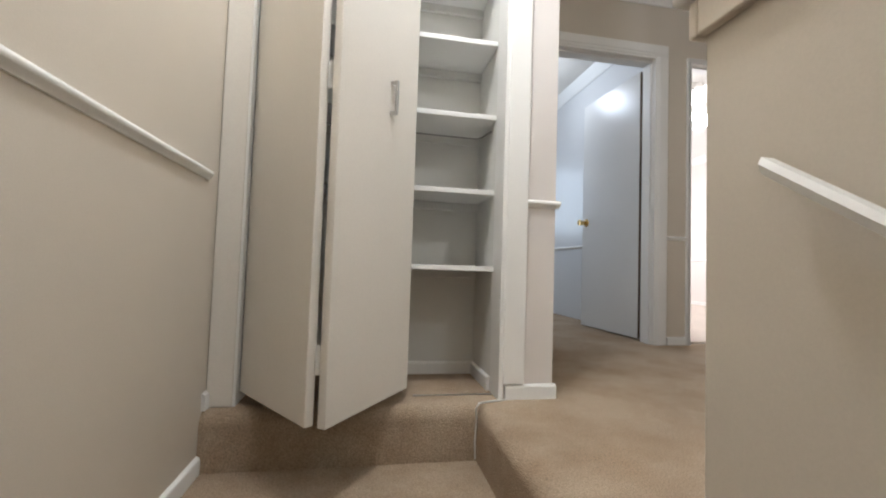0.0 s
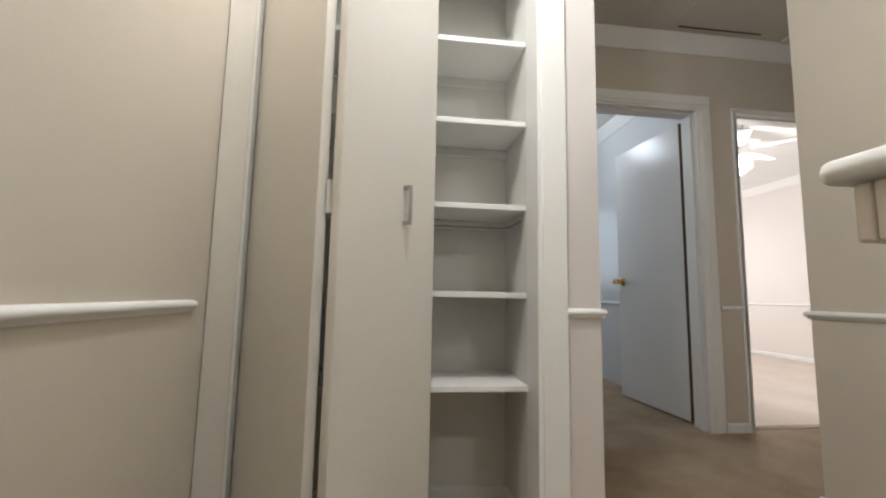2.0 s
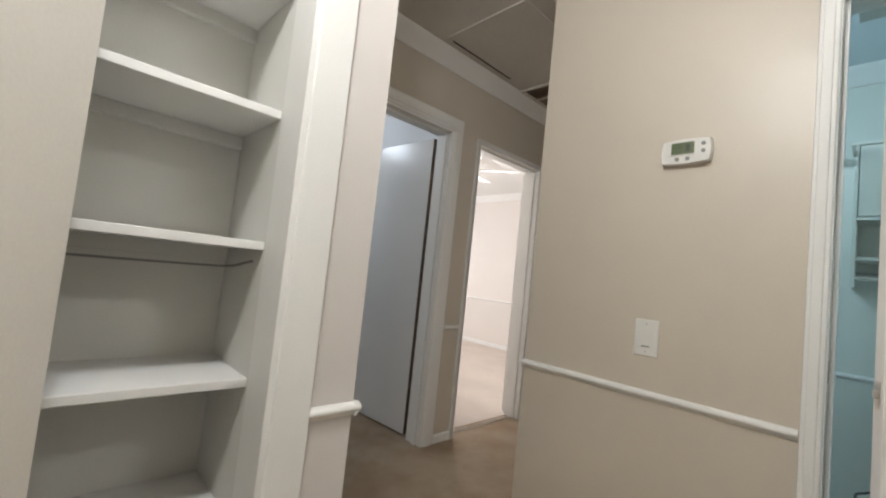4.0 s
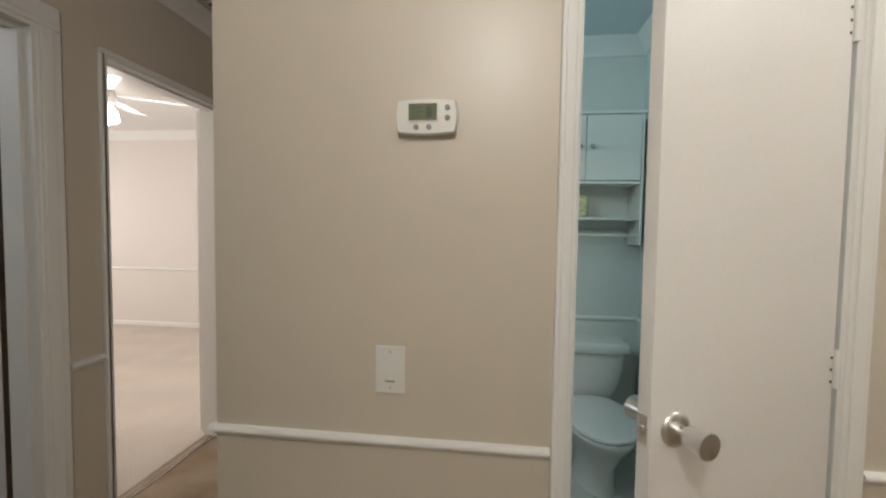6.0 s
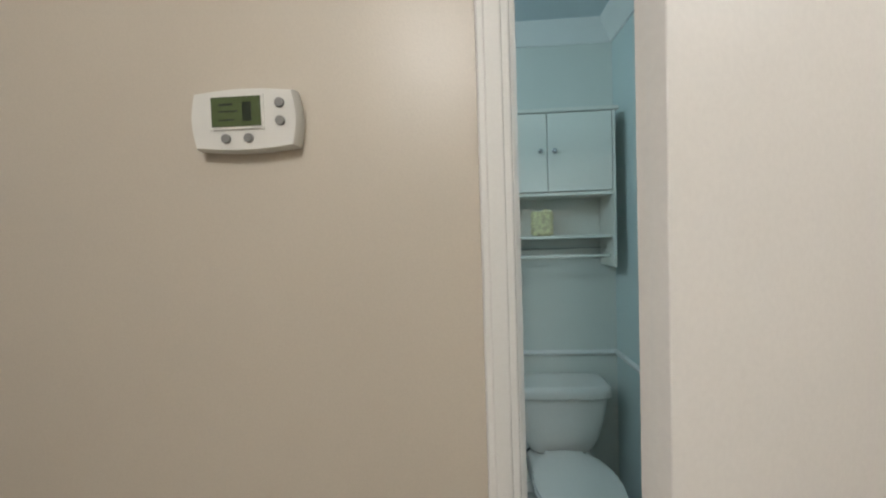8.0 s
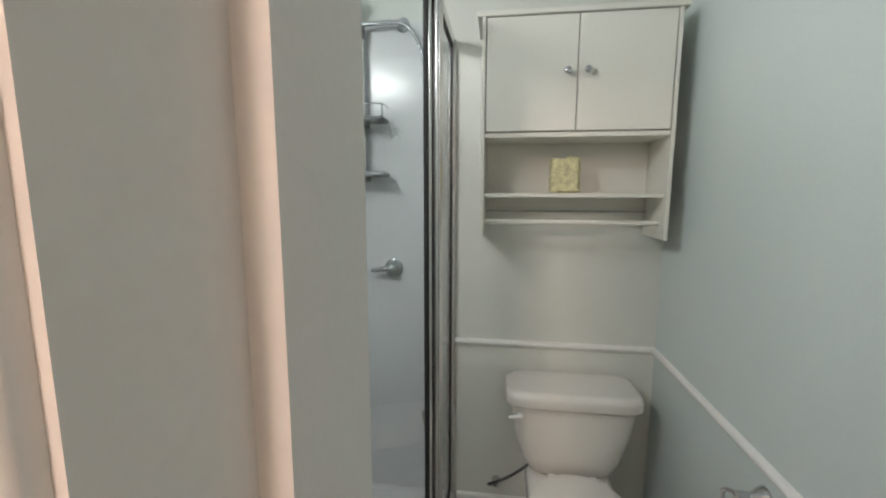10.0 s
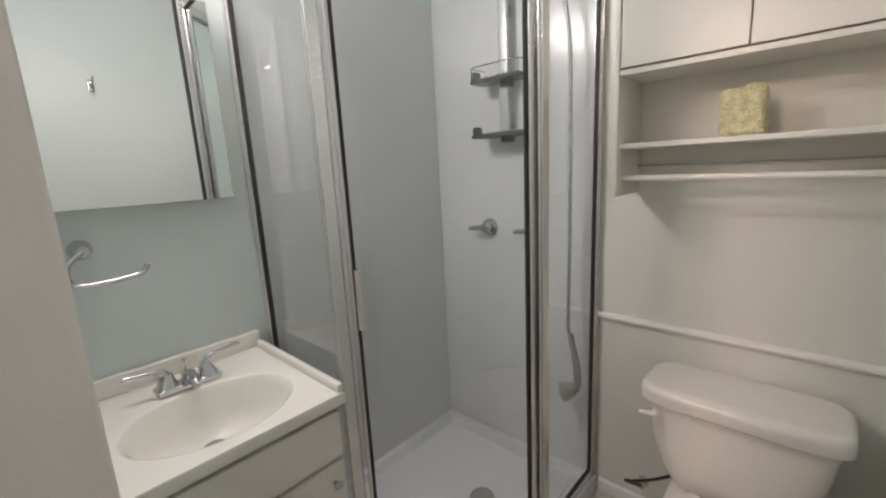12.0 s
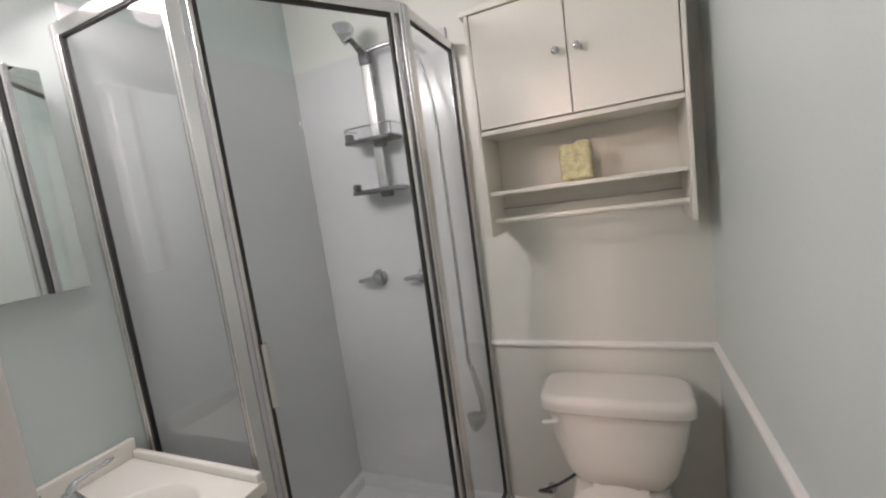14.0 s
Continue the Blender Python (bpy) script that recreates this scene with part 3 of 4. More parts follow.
rbox(bm, (hx - 0.006, -0.02, 1.093), (hx + 0.006, 0.0, 1.105), 0.002)
bm.transform(m_b)
part("handle", bm, M_NICKEL, leaf_b, "squared brushed nickel pull")

# closet shelves
for i in range(5):
    z = 0.475 + 0.312 * i
    sh = thing("closet_shelf", (0.77, 3.6, z), "white painted closet shelf, empty", "shelf", "shelves in the hall closet")
    box_part("board", (0.30, 3.461 - (0.02 if i == 0 else 0), z), (1.2395, 3.734, z + 0.020), M_TRIM, sh, 0.002)
    box_part("cleat", (0.30, 3.714, z - 0.035), (1.2395, 3.734, z - 0.0005), M_CLOSET, sh, 0.002)
# Thin grey line just below the third shelf.
bm = bmesh.new()
tube(bm, arc((0.31, 3.55, 1.062), (0.8, 3.56, 1.048), (1.19, 3.58, 1.052), 12) + [(1.21, 3.56, 1.056), (1.238, 3.52, 1.072)], 0.0028, 6)
tagged(finish("closet_shelf_line", bm, M_BUTTON), "thin grey line sagging under a closet shelf", "wire")

bm = bmesh.new()
tube(bm, [(1.142, 3.286, -0.185), (1.139, 3.284, -0.12), (1.143, 3.285, -0.05), (1.138, 3.272, -0.004), (1.146, 3.272, 0.010)] + arc((1.15, 3.275, 0.012), (1.18, 3.31, 0.005), (1.262, 3.325, 0.006), 8), 0.0032, 8)
tagged(finish("cable", bm, M_PLASTIC), "thin white cable tacked over the carpeted step", "cable")
bm = bmesh.new()
rbox(bm, (0.93, 3.405, 0.0005), (1.235, 3.413, 0.004))
tagged(finish("door_guide", bm, M_NICKEL), "thin metal door guide on the closet carpet", "door guide")

# pony wall with cap and handrail
XQ = 1.244
wall("wall_pony", "y", XQ, 0.115, -0.5, 2.385, -2.2, 0.9125, M_WALL, "tan half-height wall guarding the stairs")
cap = thing("pony_wall_cap", (XQ + 0.06, 1.2, 0.90), "white painted wooden cap on the half wall", "ledge")
bm = bmesh.new()
rbox(bm, (XQ - 0.035, -0.48, 0.913), (XQ + 0.155, 2.425, 0.940), 0.012, 3)
part("top_board", bm, M_TRIM, cap)
bm = bmesh.new()
rbox(bm, (XQ - 0.018, -0.48, 0.853), (XQ - 0.0005, 2.3852, 0.9125), 0.004)
rbox(bm, (XQ - 0.018, 2.3856, 0.853), (XQ + 0.133, 2.403, 0.9124), 0.004)
rbox(bm, (XQ + 0.1155, -0.48, 0.853), (XQ + 0.135, 2.385, 0.9125), 0.004)
part("apron", bm, M_WALL, cap)
hr = thing("handrail", (XQ - 0.05, 1.4, 0.0), "white painted wooden handrail descending beside the stairs", "handrail")
bm = bmesh.new()
S = 0.70
y_top, z_top = 2.262, 0.622
ring = [(-0.008, -0.012), (0.011, -0.012), (0.013, 0.0), (0.010, 0.009), (-0.008, 0.009), (-0.013, 0.0)]
loft(bm, [[(XQ - 0.030 + a, y, z_top - S * (y_top - y) + b) for a, b in ring] for y in (y_top, 1.4, 0.0)])
part("rail", bm, M_TRIM, hr)
for y in (2.05, 1.1, 0.2):
    bm = bmesh.new()
    z = z_top - S * (y_top - y)
    tube(bm, [(XQ, y, z - 0.06), (XQ - 0.02, y, z - 0.065), (XQ - 0.03, y, z - 0.05), (XQ - 0.03, y, z - 0.012)], 0.007, 8)
    part("bracket", bm, M_NICKEL, hr)

# ---- hall fixtures ----
th = thing("thermostat", (XT, 2.94, 1.6), "white wall thermostat with a green display", "thermostat")
TY0, TY1, TZ0, TZ1 = 2.866, 3.013, 1.553, 1.632
bm = bmesh.new()
prof = [(TY0 - 0.006 * math.sin(math.pi * k / 10), TZ0 + (TZ1 - TZ0) * k / 10) for k in range(11)]
prof += [(TY0 + (TY1 - TY0) * k / 10, TZ1 + 0.005 * math.sin(math.pi * k / 10)) for k in range(1, 10)]
prof += [(TY1 + 0.006 * math.sin(math.pi * k / 10), TZ1 - (TZ1 - TZ0) * k / 10) for k in range(11)]
prof += [(TY1 - (TY1 - TY0) * k / 10, TZ0 - 0.005 * math.sin(math.pi * k / 10)) for k in range(1, 10)]
cy, cz = (TY0 + TY1) / 2, (TZ0 + TZ1) / 2
loft(bm, [[(XT - d, cy + (y - cy) * s, cz + (z - cz) * s) for y, z in prof] for d, s in ((0.0, 0.97), (0.008, 1.0), (0.022, 0.985), (0.028, 0.95))])
part("housing", bm, M_PLASTIC, th)
XF = XT - 0.028
bm = bmesh.new()
rbox(bm, (XF - 0.003, 2.908, 1.578), (XF, 2.987, 1.627), 0.0015)
part("bezel", bm, M_PLASTIC, th)
scr = box_part("screen", (XF - 0.0042, 2.912, 1.582), (XF - 0.0032, 2.983, 1.623), M_LCD, th, 0, "dim green liquid crystal display")
for y0, y1, z0, z1 in ((2.952, 2.972, 1.611, 1.614), (2.945, 2.972, 1.602, 1.604), (2.925, 2.938, 1.589, 1.615), (2.950, 2.972, 1.590, 1.592)):
    box_part("segment", (XF - 0.0047, y0, z0), (XF - 0.0043, y1, z1), M_INK, scr)
for y, z in ((2.886, 1.613), (2.886, 1.588), (2.965, 1.566), (2.932, 1.566)):
    bm = bmesh.new()
    tube(bm, [(XF, y, z), (XF - 0.003, y, z), (XF - 0.0042, y, z)], [0.0068, 0.0066, 0.005], 18)
    part("button", bm, M_BUTTON, th)

sw = thing("light_switch", (XT, 3.03, 0.94), "white rocker light switch in a plain plate", "light switch")
box_part("plate", (XT - 0.006, 2.991, 0.876), (XT, 3.071, 1.003), M_PLASTIC, sw, 0.003)
box_part("rocker", (XT - 0.0085, 3.014, 0.906), (XT - 0.0062, 3.048, 0.973), M_PLASTIC, sw, 0.0015)
box_part("slider", (XT - 0.010, 3.018, 0.908), (XT - 0.0087, 3.044, 0.912), M_BUTTON, sw)
for z in (0.892, 0.988):
    bm = bmesh.new()
    tube(bm, [(XT - 0.006, 3.031, z), (XT - 0.0072, 3.031, z)], 0.0028, 10)
    part("screw", bm, M_NICKEL, sw)

hatch = thing("attic_hatch", (2.55, 3.95, H), "textured attic hatch panel in the hall ceiling", "hatch")
box_part("panel", (2.45, 3.72, H - 0.008), (3.10, 4.27, H - 0.0005), M_CEIL, hatch, 0.002)
box_part("gap", (2.50, 4.275, H - 0.006), (3.07, 4.285, H - 0.0005), M_BLACK, hatch)
vent = thing("ceiling_vent", (3.25, 4.0, H), "brown-grey louvred return vent in the hall ceiling", "vent")
for lo, hi in (((3.26, 4.02), (3.285, 4.33)), ((3.615, 4.02), (3.64, 4.33)), ((3.285, 4.02), (3.615, 4.045)), ((3.285, 4.305), (3.615, 4.33)), ((3.44, 4.045), (3.46, 4.305))):
    box_part("frame", (*lo, H - 0.012), (*hi, H - 0.0005), M_CEIL, vent, 0.002)
box_part("backing", (3.285, 4.045, H - 0.003), (3.615, 4.305, H - 0.0006), M_SLAT, vent)
for k in range(13):
    for x0, x1 in ((3.287, 3.438), (3.462, 3.613)):
        bm = bmesh.new()
        loft(bm, [[(x, 4.052 + 0.0195 * k, H - 0.011), (x, 4.064 + 0.0195 * k, H - 0.005), (x, 4.064 + 0.0195 * k, H - 0.0035), (x, 4.052 + 0.0195 * k, H - 0.0095)] for x in (x0, x1)])
        part("slat", bm, M_SLAT, vent)


def dome_light(name, x, y, label):
    ob = thing(name, (x, y, H), label, "ceiling light", "dome lights in the hall ceiling")
    bm = bmesh.new()
    tube(bm, [(x, y, H - 0.0005), (x, y, H - 0.03)], 0.15, 28)
    part("base", bm, M_TRIM, ob)
    return ob


dome_light("ceiling_light", 0.85, 2.75, "round flush ceiling light over the stairs")
dome_light("ceiling_light", 2.0, 5.62, "round flush ceiling light in the side room")
# Fixture added to go with the unseen fill lamp.
dome_light("ceiling_light", 1.95, 1.2, "added round ceiling light, unseen at the hall's far end")

# ---- bedroom fan ----
fan = thing("ceiling_fan", (4.07, 5.6, H), "white ceiling fan with a lit lamp, blades at rest", "ceiling fan")
bm = bmesh.new()
tube(bm, [(4.07, 5.6, H), (4.07, 5.6, H - 0.05), (4.07, 5.6, H - 0.06)], [0.07, 0.06, 0.015], 20)
tube(bm, [(4.07, 5.6, H - 0.05), (4.07, 5.6, H - 0.22)], 0.014, 12)
part("downrod", bm, M_TRIM, fan)
bm = bmesh.new()
tube(bm, [(4.07, 5.6, H - z) for z in (0.20, 0.22, 0.30, 0.34, 0.36)], [0.04, 0.10, 0.11, 0.08, 0.05], 24)
part("motor", bm, M_TRIM, fan)
for k in range(5):
    bm = bmesh.new()
    loft(bm, [[(x, -w, H - 0.262), (x, w, H - 0.242), (x, w, H - 0.236), (x, -w, H - 0.256)] for x, w in ((0.12, 0.04), (0.22, 0.06), (0.52, 0.07), (0.57, 0.045))])
    bm.transform(Matrix.Translation((4.07, 5.6, 0)) @ Matrix.Rotation(math.tau * k / 5 + 0.3, 4, "Z"))
    part("blade", bm, M_TRIM, fan)
for k in range(3):
    a = math.tau * k / 3 + 0.6
    bm = bmesh.new()
    c = Vector((4.07 + 0.1 * math.cos(a), 5.6 + 0.1 * math.sin(a), H - 0.40))
    tube(bm, [c + Vector((0, 0, 0.05)), c + Vector((0, 0, 0.02)), c + Vector((0, 0, -0.04)), c + Vector((0, 0, -0.06))], [0.015, 0.04, 0.05, 0.03], 14)
    part("lamp_shade", bm, M_BULB, fan, "lit frosted glass shade")


# ---- bathroom ----
# wall cabinet over the toilet
CX, CY0, CY1, CZ0, CZ1 = 3.868, 1.925, 2.562, 1.236, 2.002
cab = thing("wall_cabinet", (3.97, 2.245, CZ0), "white two-door bathroom cabinet with open shelf and towel rod", "cabinet")
box_part("side_panel", (CX - 0.014, CY0, CZ0), (XB, CY0 + 0.013, CZ1 - 0.02), M_CAB, cab, 0.002)
box_part("side_panel", (CX - 0.014, CY1 - 0.013, CZ0), (XB, CY1, CZ1 - 0.02), M_CAB, cab, 0.002)
box_part("top", (CX - 0.018, CY0 - 0.018, CZ1 - 0.0195), (XB, CY1 + 0.018, CZ1), M_CAB, cab, 0.004)
box_part("shelf", (CX - 0.010, CY0 + 0.0135, 1.586), (XB - 0.008, CY1 - 0.0135, 1.602), M_CAB, cab, 0.002)
box_part("shelf", (CX + 0.010, CY0 + 0.0135, 1.380), (XB - 0.008, CY1 - 0.0135, 1.395), M_CAB, cab, 0.002)
box_part("back_panel", (XB - 0.007, CY0 + 0.0135, 1.34), (XB - 0.0005, CY1 - 0.0135, CZ1 - 0.02), M_CAB, cab)
mid = (CY0 + CY1) / 2
for a, b, ky in ((CY0 + 0.0165, mid - 0.0015, 2.213), (mid + 0.0015, CY1 - 0.0165, 2.278)):
    d = box_part("cabinet_door", (CX - 0.016, a, 1.6055), (CX + 0.001, b, CZ1 - 0.024), M_CAB, cab, 0.003)
    bm = bmesh.new()
    tube(bm, [(CX - 0.016 - q, ky, 1.797) for q in (0, 0.008, 0.012, 0.018, 0.024, 0.027)], [0.006, 0.005, 0.009, 0.0125, 0.011, 0.005], 16)
    part("knob", bm, M_CHROME, d, "round chrome knob")
bm = bmesh.new()
tube(bm, [(CX + 0.045, CY0 + 0.013, 1.290), (CX + 0.045, CY1 - 0.013, 1.290)], 0.009, 14)
part("towel_rod", bm, M_CAB, cab)
bm = bmesh.new()
tube(bm, [(XB - 0.02, CY0 + 0.013, 1.325), (XB - 0.02, CY1 - 0.013, 1.325)], 0.003, 8)
part("wire", bm, M_NICKEL, cab)

# knobbly yellow sponge block
bm = bmesh.new()
rbox(bm, (-0.022, -0.05, 0.0), (0.022, 0.05, 0.128), 0.012, 2)
bmesh.ops.subdivide_edges(bm, edges=bm.edges[:], cuts=6, use_grid_fill=True)
for v in bm.verts:
    q = noise.noise(v.co * 48) * 0.010 + noise.noise(v.co * 120) * 0.005
    v.co += v.co.normalized() * q if v.co.z > 0.004 else Vector((0, 0, 0))
bm.transform(Matrix.Translation((3.958, 2.258, 1.3955)) @ Matrix.Rotation(radians(-4), 4, "Z") @ Matrix.Diagonal((1, 1.06, 0.98, 1)))
tagged(finish("bath_sponge", bm, M_YELLOW), "knobbly yellow sponge block standing on the cabinet shelf", "sponge")

# toilet
TC = 2.205


def tpart(name, bm, material, parent, label=""):
    for v in bm.verts:
        v.co.z = 0.004 + (v.co.z - 0.004) * (0.925 if name in ("tank", "tank_lid", "flush_lever") else 0.83)
    return part(name, bm, material, parent, label)


toilet = thing("toilet", (3.6, TC, 0.004), "white two-piece porcelain toilet, lid closed", "toilet")
bm = bmesh.new()
loft(bm, [superring(3.945, TC, z, rx, ry, 40, 5) for z, rx, ry in ((0.335, 0.070, 0.115), (0.36, 0.088, 0.155), (0.42, 0.098, 0.186), (0.53, 0.104, 0.216), (0.655, 0.108, 0.234))])
tpart("tank", bm, M_PORC, toilet)
bm = bmesh.new()
loft(bm, [superring(3.94, TC, z, rx, ry, 44, 5.5) for z, rx, ry in ((0.652, 0.112, 0.240), (0.660, 0.120, 0.250), (0.690, 0.121, 0.251), (0.708, 0.115, 0.246), (0.718, 0.095, 0.228))])
tpart("tank_lid", bm, M_PORC, toilet)
bm = bmesh.new()
tube(bm, [(3.838, TC + 0.195, 0.622), (3.822, TC + 0.195, 0.622), (3.820, TC + 0.205, 0.621), (3.823, TC + 0.236, 0.614)], [0.011, 0.010, 0.009, 0.007], 12)
tpart("flush_lever", bm, M_PLASTIC, toilet, "white flush lever")
bm = bmesh.new()
loft(bm, [superring(cx, TC, z, rx, ry, 36, 2.3, egg) for cx, z, rx, ry, egg in
          ((3.64, 0.004, 0.21, 0.105, 0.1), (3.64, 0.03, 0.205, 0.10, 0.1), (3.63, 0.16, 0.20, 0.10, 0.1), (3.60, 0.28, 0.235, 0.145, 0.12), (3.565, 0.36, 0.275, 0.178, 0.14), (3.56, 0.392, 0.28, 0.18, 0.14))])
tpart("bowl", bm, M_PORC, toilet)
bm = bmesh.new()
rbox(bm, (3.76, TC - 0.16, 0.22), (4.03, TC + 0.16, 0.376), 0.03, 3)
tpart("tank_shelf", bm, M_PORC, toilet)
bm = bmesh.new()
loft(bm, [superring(3.545, TC, z, rx, ry, 36, 2.3, 0.14) for z, rx, ry in ((0.3925, 0.264, 0.172), (0.398, 0.277, 0.184), (0.411, 0.277, 0.184), (0.416, 0.268, 0.176))])
tpart("seat", bm, M_PORC, toilet)
bm = bmesh.new()
loft(bm, [superring(3.548, TC, z, rx, ry, 36, 2.3, 0.14) for z, rx, ry in ((0.4205, 0.262, 0.170), (0.424, 0.275, 0.182), (0.437, 0.272, 0.18), (0.445, 0.24, 0.155), (0.448, 0.12, 0.08))])
tpart("lid", bm, M_PORC, toilet)
for s_ in (-1, 1):
    bm = bmesh.new()
    tube(bm, [(3.36, TC + s_ * 0.09, 0.4155), (3.36, TC + s_ * 0.09, 0.4215)], 0.008, 10)
    tpart("bumper", bm, M_PLASTIC, toilet)
for s_ in (-1, 1):
    bm = bmesh.new()
    rbox(bm, (3.80, TC + s_ * 0.075 - 0.016, 0.40), (3.832, TC + s_ * 0.075 + 0.016, 0.428), 0.008, 3)
    tpart("lid_hinge", bm, M_PORC, toilet)
pipe = thing("supply_hose", (4.02, 2.50, 0.1), "dark braided water supply hose beside the toilet", "hose")
bm = bmesh.new()
tube(bm, arc((4.035, 2.485, 0.13), (3.93, 2.55, 0.20), (3.925, 2.48, 0.225), 8) + arc((3.925, 2.475, 0.23), (3.925, 2.41, 0.26), (3.935, 2.33, 0.335), 8), 0.006, 8)
part("hose", bm, M_GUNMETAL, pipe)
bm = bmesh.new()
tube(bm, [(XB, 2.485, 0.13), (4.03, 2.485, 0.13)], [0.02, 0.012], 12)
part("valve", bm, M_CHROME, pipe)

# paper holder and robe hook on the south wall
tp = thing("paper_holder", (3.35, YB0, 0.69), "chrome open-ended toilet paper holder on the wall", "paper holder")
bm = bmesh.new()
tube(bm, [(3.34, YB0, 0.69), (3.34, YB0 + 0.008, 0.69), (3.34, YB0 + 0.03, 0.69), (3.34, YB0 + 0.065, 0.69)], [0.028, 0.026, 0.011, 0.013], 18)
part("post", bm, M_CHROME, tp)
bm = bmesh.new()
tube(bm, arc((3.34, YB0 + 0.06, 0.69), (3.39, YB0 + 0.075, 0.69), (3.38, YB0 + 0.07, 0.65), 8) + arc((3.38, YB0 + 0.07, 0.64), (3.37, YB0 + 0.07, 0.585), (3.24, YB0 + 0.068, 0.580), 8), 0.0055, 10)
part("arm", bm, M_CHROME, tp)
hook = thing("robe_hook", (2.98, YB0, 1.86), "chrome double robe hook on the aqua wall", "hook")
bm = bmesh.new()
rbox(bm, (3.022, YB0, 1.84), (3.048, YB0 + 0.006, 1.90), 0.003)
tube(bm, arc((3.035, YB0 + 0.004, 1.89), (3.035, YB0 + 0.06, 1.86), (3.035, YB0 + 0.075, 1.905), 8), 0.005, 8)
tube(bm, arc((3.035, YB0 + 0.004, 1.855), (3.035, YB0 + 0.05, 1.81), (3.035, YB0 + 0.05, 1.85), 8), 0.005, 8)
part("hook", bm, M_CHROME, hook)

# shower
A0, A1, B1, B0 = Vector((3.150, YB1, 0)), Vector((3.153, 3.015, 0)), Vector((3.645, 2.69, 0)), Vector((XB, 2.69, 0))
SZ0, SZ1 = 0.06, 1.985
shower = thing("shower_stall", (3.65, 3.1, 0.0), "neo-angle shower stall with framed clear glass", "shower")
bm = bmesh.new()
base = [(A0.x - 0.02, YB1 - 0.001), (A1.x - 0.02, A1.y - 0.015), (B1.x - 0.01, B1.y - 0.025), (XB - 0.001, B0.y - 0.025), (XB - 0.001, YB1 - 0.001)]
inner = [(A0.x + 0.045, YB1 - 0.045), (A1.x + 0.045, A1.y + 0.02), (B1.x + 0.025, B1.y + 0.04), (XB - 0.045, B0.y + 0.04), (XB - 0.045, YB1 - 0.045)]
deep = [(x + (3.7 - x) * 0.06, y + (3.15 - y) * 0.06) for x, y in inner]
loft(bm, [[(x, y, 0.004) for x, y in base], [(x, y, 0.053) for x, y in base], [(x + (3.7 - x) * 0.012, y + (3.1 - y) * 0.012, 0.06) for x, y in base],
          [(x, y, 0.06) for x, y in inner], [(x, y, 0.028) for x, y in deep], [(3.7 + (x - 3.7) * 0.1, 3.1 + (y - 3.1) * 0.1, 0.022) for x, y in deep]])
part("shower_pan", bm, M_LINER, shower)
bm = bmesh.new()
tube(bm, [(3.70, 2.99, 0.020), (3.70, 2.99, 0.031), (3.70, 2.99, 0.033)], [0.05, 0.05, 0.04], 24)
part("drain", bm, M_NICKEL, shower)
bm = bmesh.new()
rbox(bm, (XB - 0.014, B0.y + 0.015, 0.06), (XB - 0.001, YB1 - 0.001, 2.055), 0.003)
part("liner_panel", bm, M_LINER, shower)
bm = bmesh.new()
rbox(bm, (A0.x + 0.012, YB1 - 0.014, 0.06), (XB - 0.0145, YB1 - 0.001, 2.055), 0.003)
part("liner_panel", bm, M_LINER, shower)


def bar(a, b, w, d, material, name, z0=None, z1=None, label=""):
    """A rail of width w and depth d between two places (upright where a == b in plan)."""
    bm = bmesh.new()
    a, b = Vector(a), Vector(b)
    L = (b - a).length
    if abs((b - a).z) > 0.5:
        rbox(bm, (a.x - w / 2, a.y - d / 2, a.z), (a.x + w / 2, a.y + d / 2, b.z), 0.003)
    else:
        rbox(bm, (0, -d / 2, -w / 2), (L, d / 2, w / 2), 0.003)
        bm.transform(Matrix.Translation(a) @ Matrix.Rotation(math.atan2((b - a).y, (b - a).x), 4, "Z"))
    return part(name, bm, material, shower, label)


def upright(p, w, d, turn, name="post"):
    bm = bmesh.new()
    rbox(bm, (-w / 2, -d / 2, SZ0), (w / 2, d / 2, SZ1), 0.004)
    rbox(bm, (-w * 0.28, -d / 2 - 0.004, SZ0), (w * 0.02, d / 2 + 0.004, SZ1 - 0.002), 0.002)
    bm.transform(Matrix.Translation((p.x, p.y, 0)) @ Matrix.Rotation(radians(turn), 4, "Z"))
    return part(name, bm, M_STEEL, shower, "bright aluminium post")


upright(A0 + Vector((0, -0.018, 0)), 0.032, 0.026, 90)
upright(A1 + Vector((0.0, 0.012, 0)), 0.036, 0.034, 70)
upright(B1 + Vector((0.004, 0.0, 0)), 0.040, 0.034, -20)
upright(B0 + Vector((-0.018, 0, 0)), 0.030, 0.026, 0)
for a, b in ((A0, A1), (A1, B1), (B1, B0)):
    for z in (SZ0 + 0.017, SZ1 - 0.014):
        bar(a + Vector((0, 0, z)), b + Vector((0, 0, z)), 0.034, 0.026, M_STEEL, "rail")


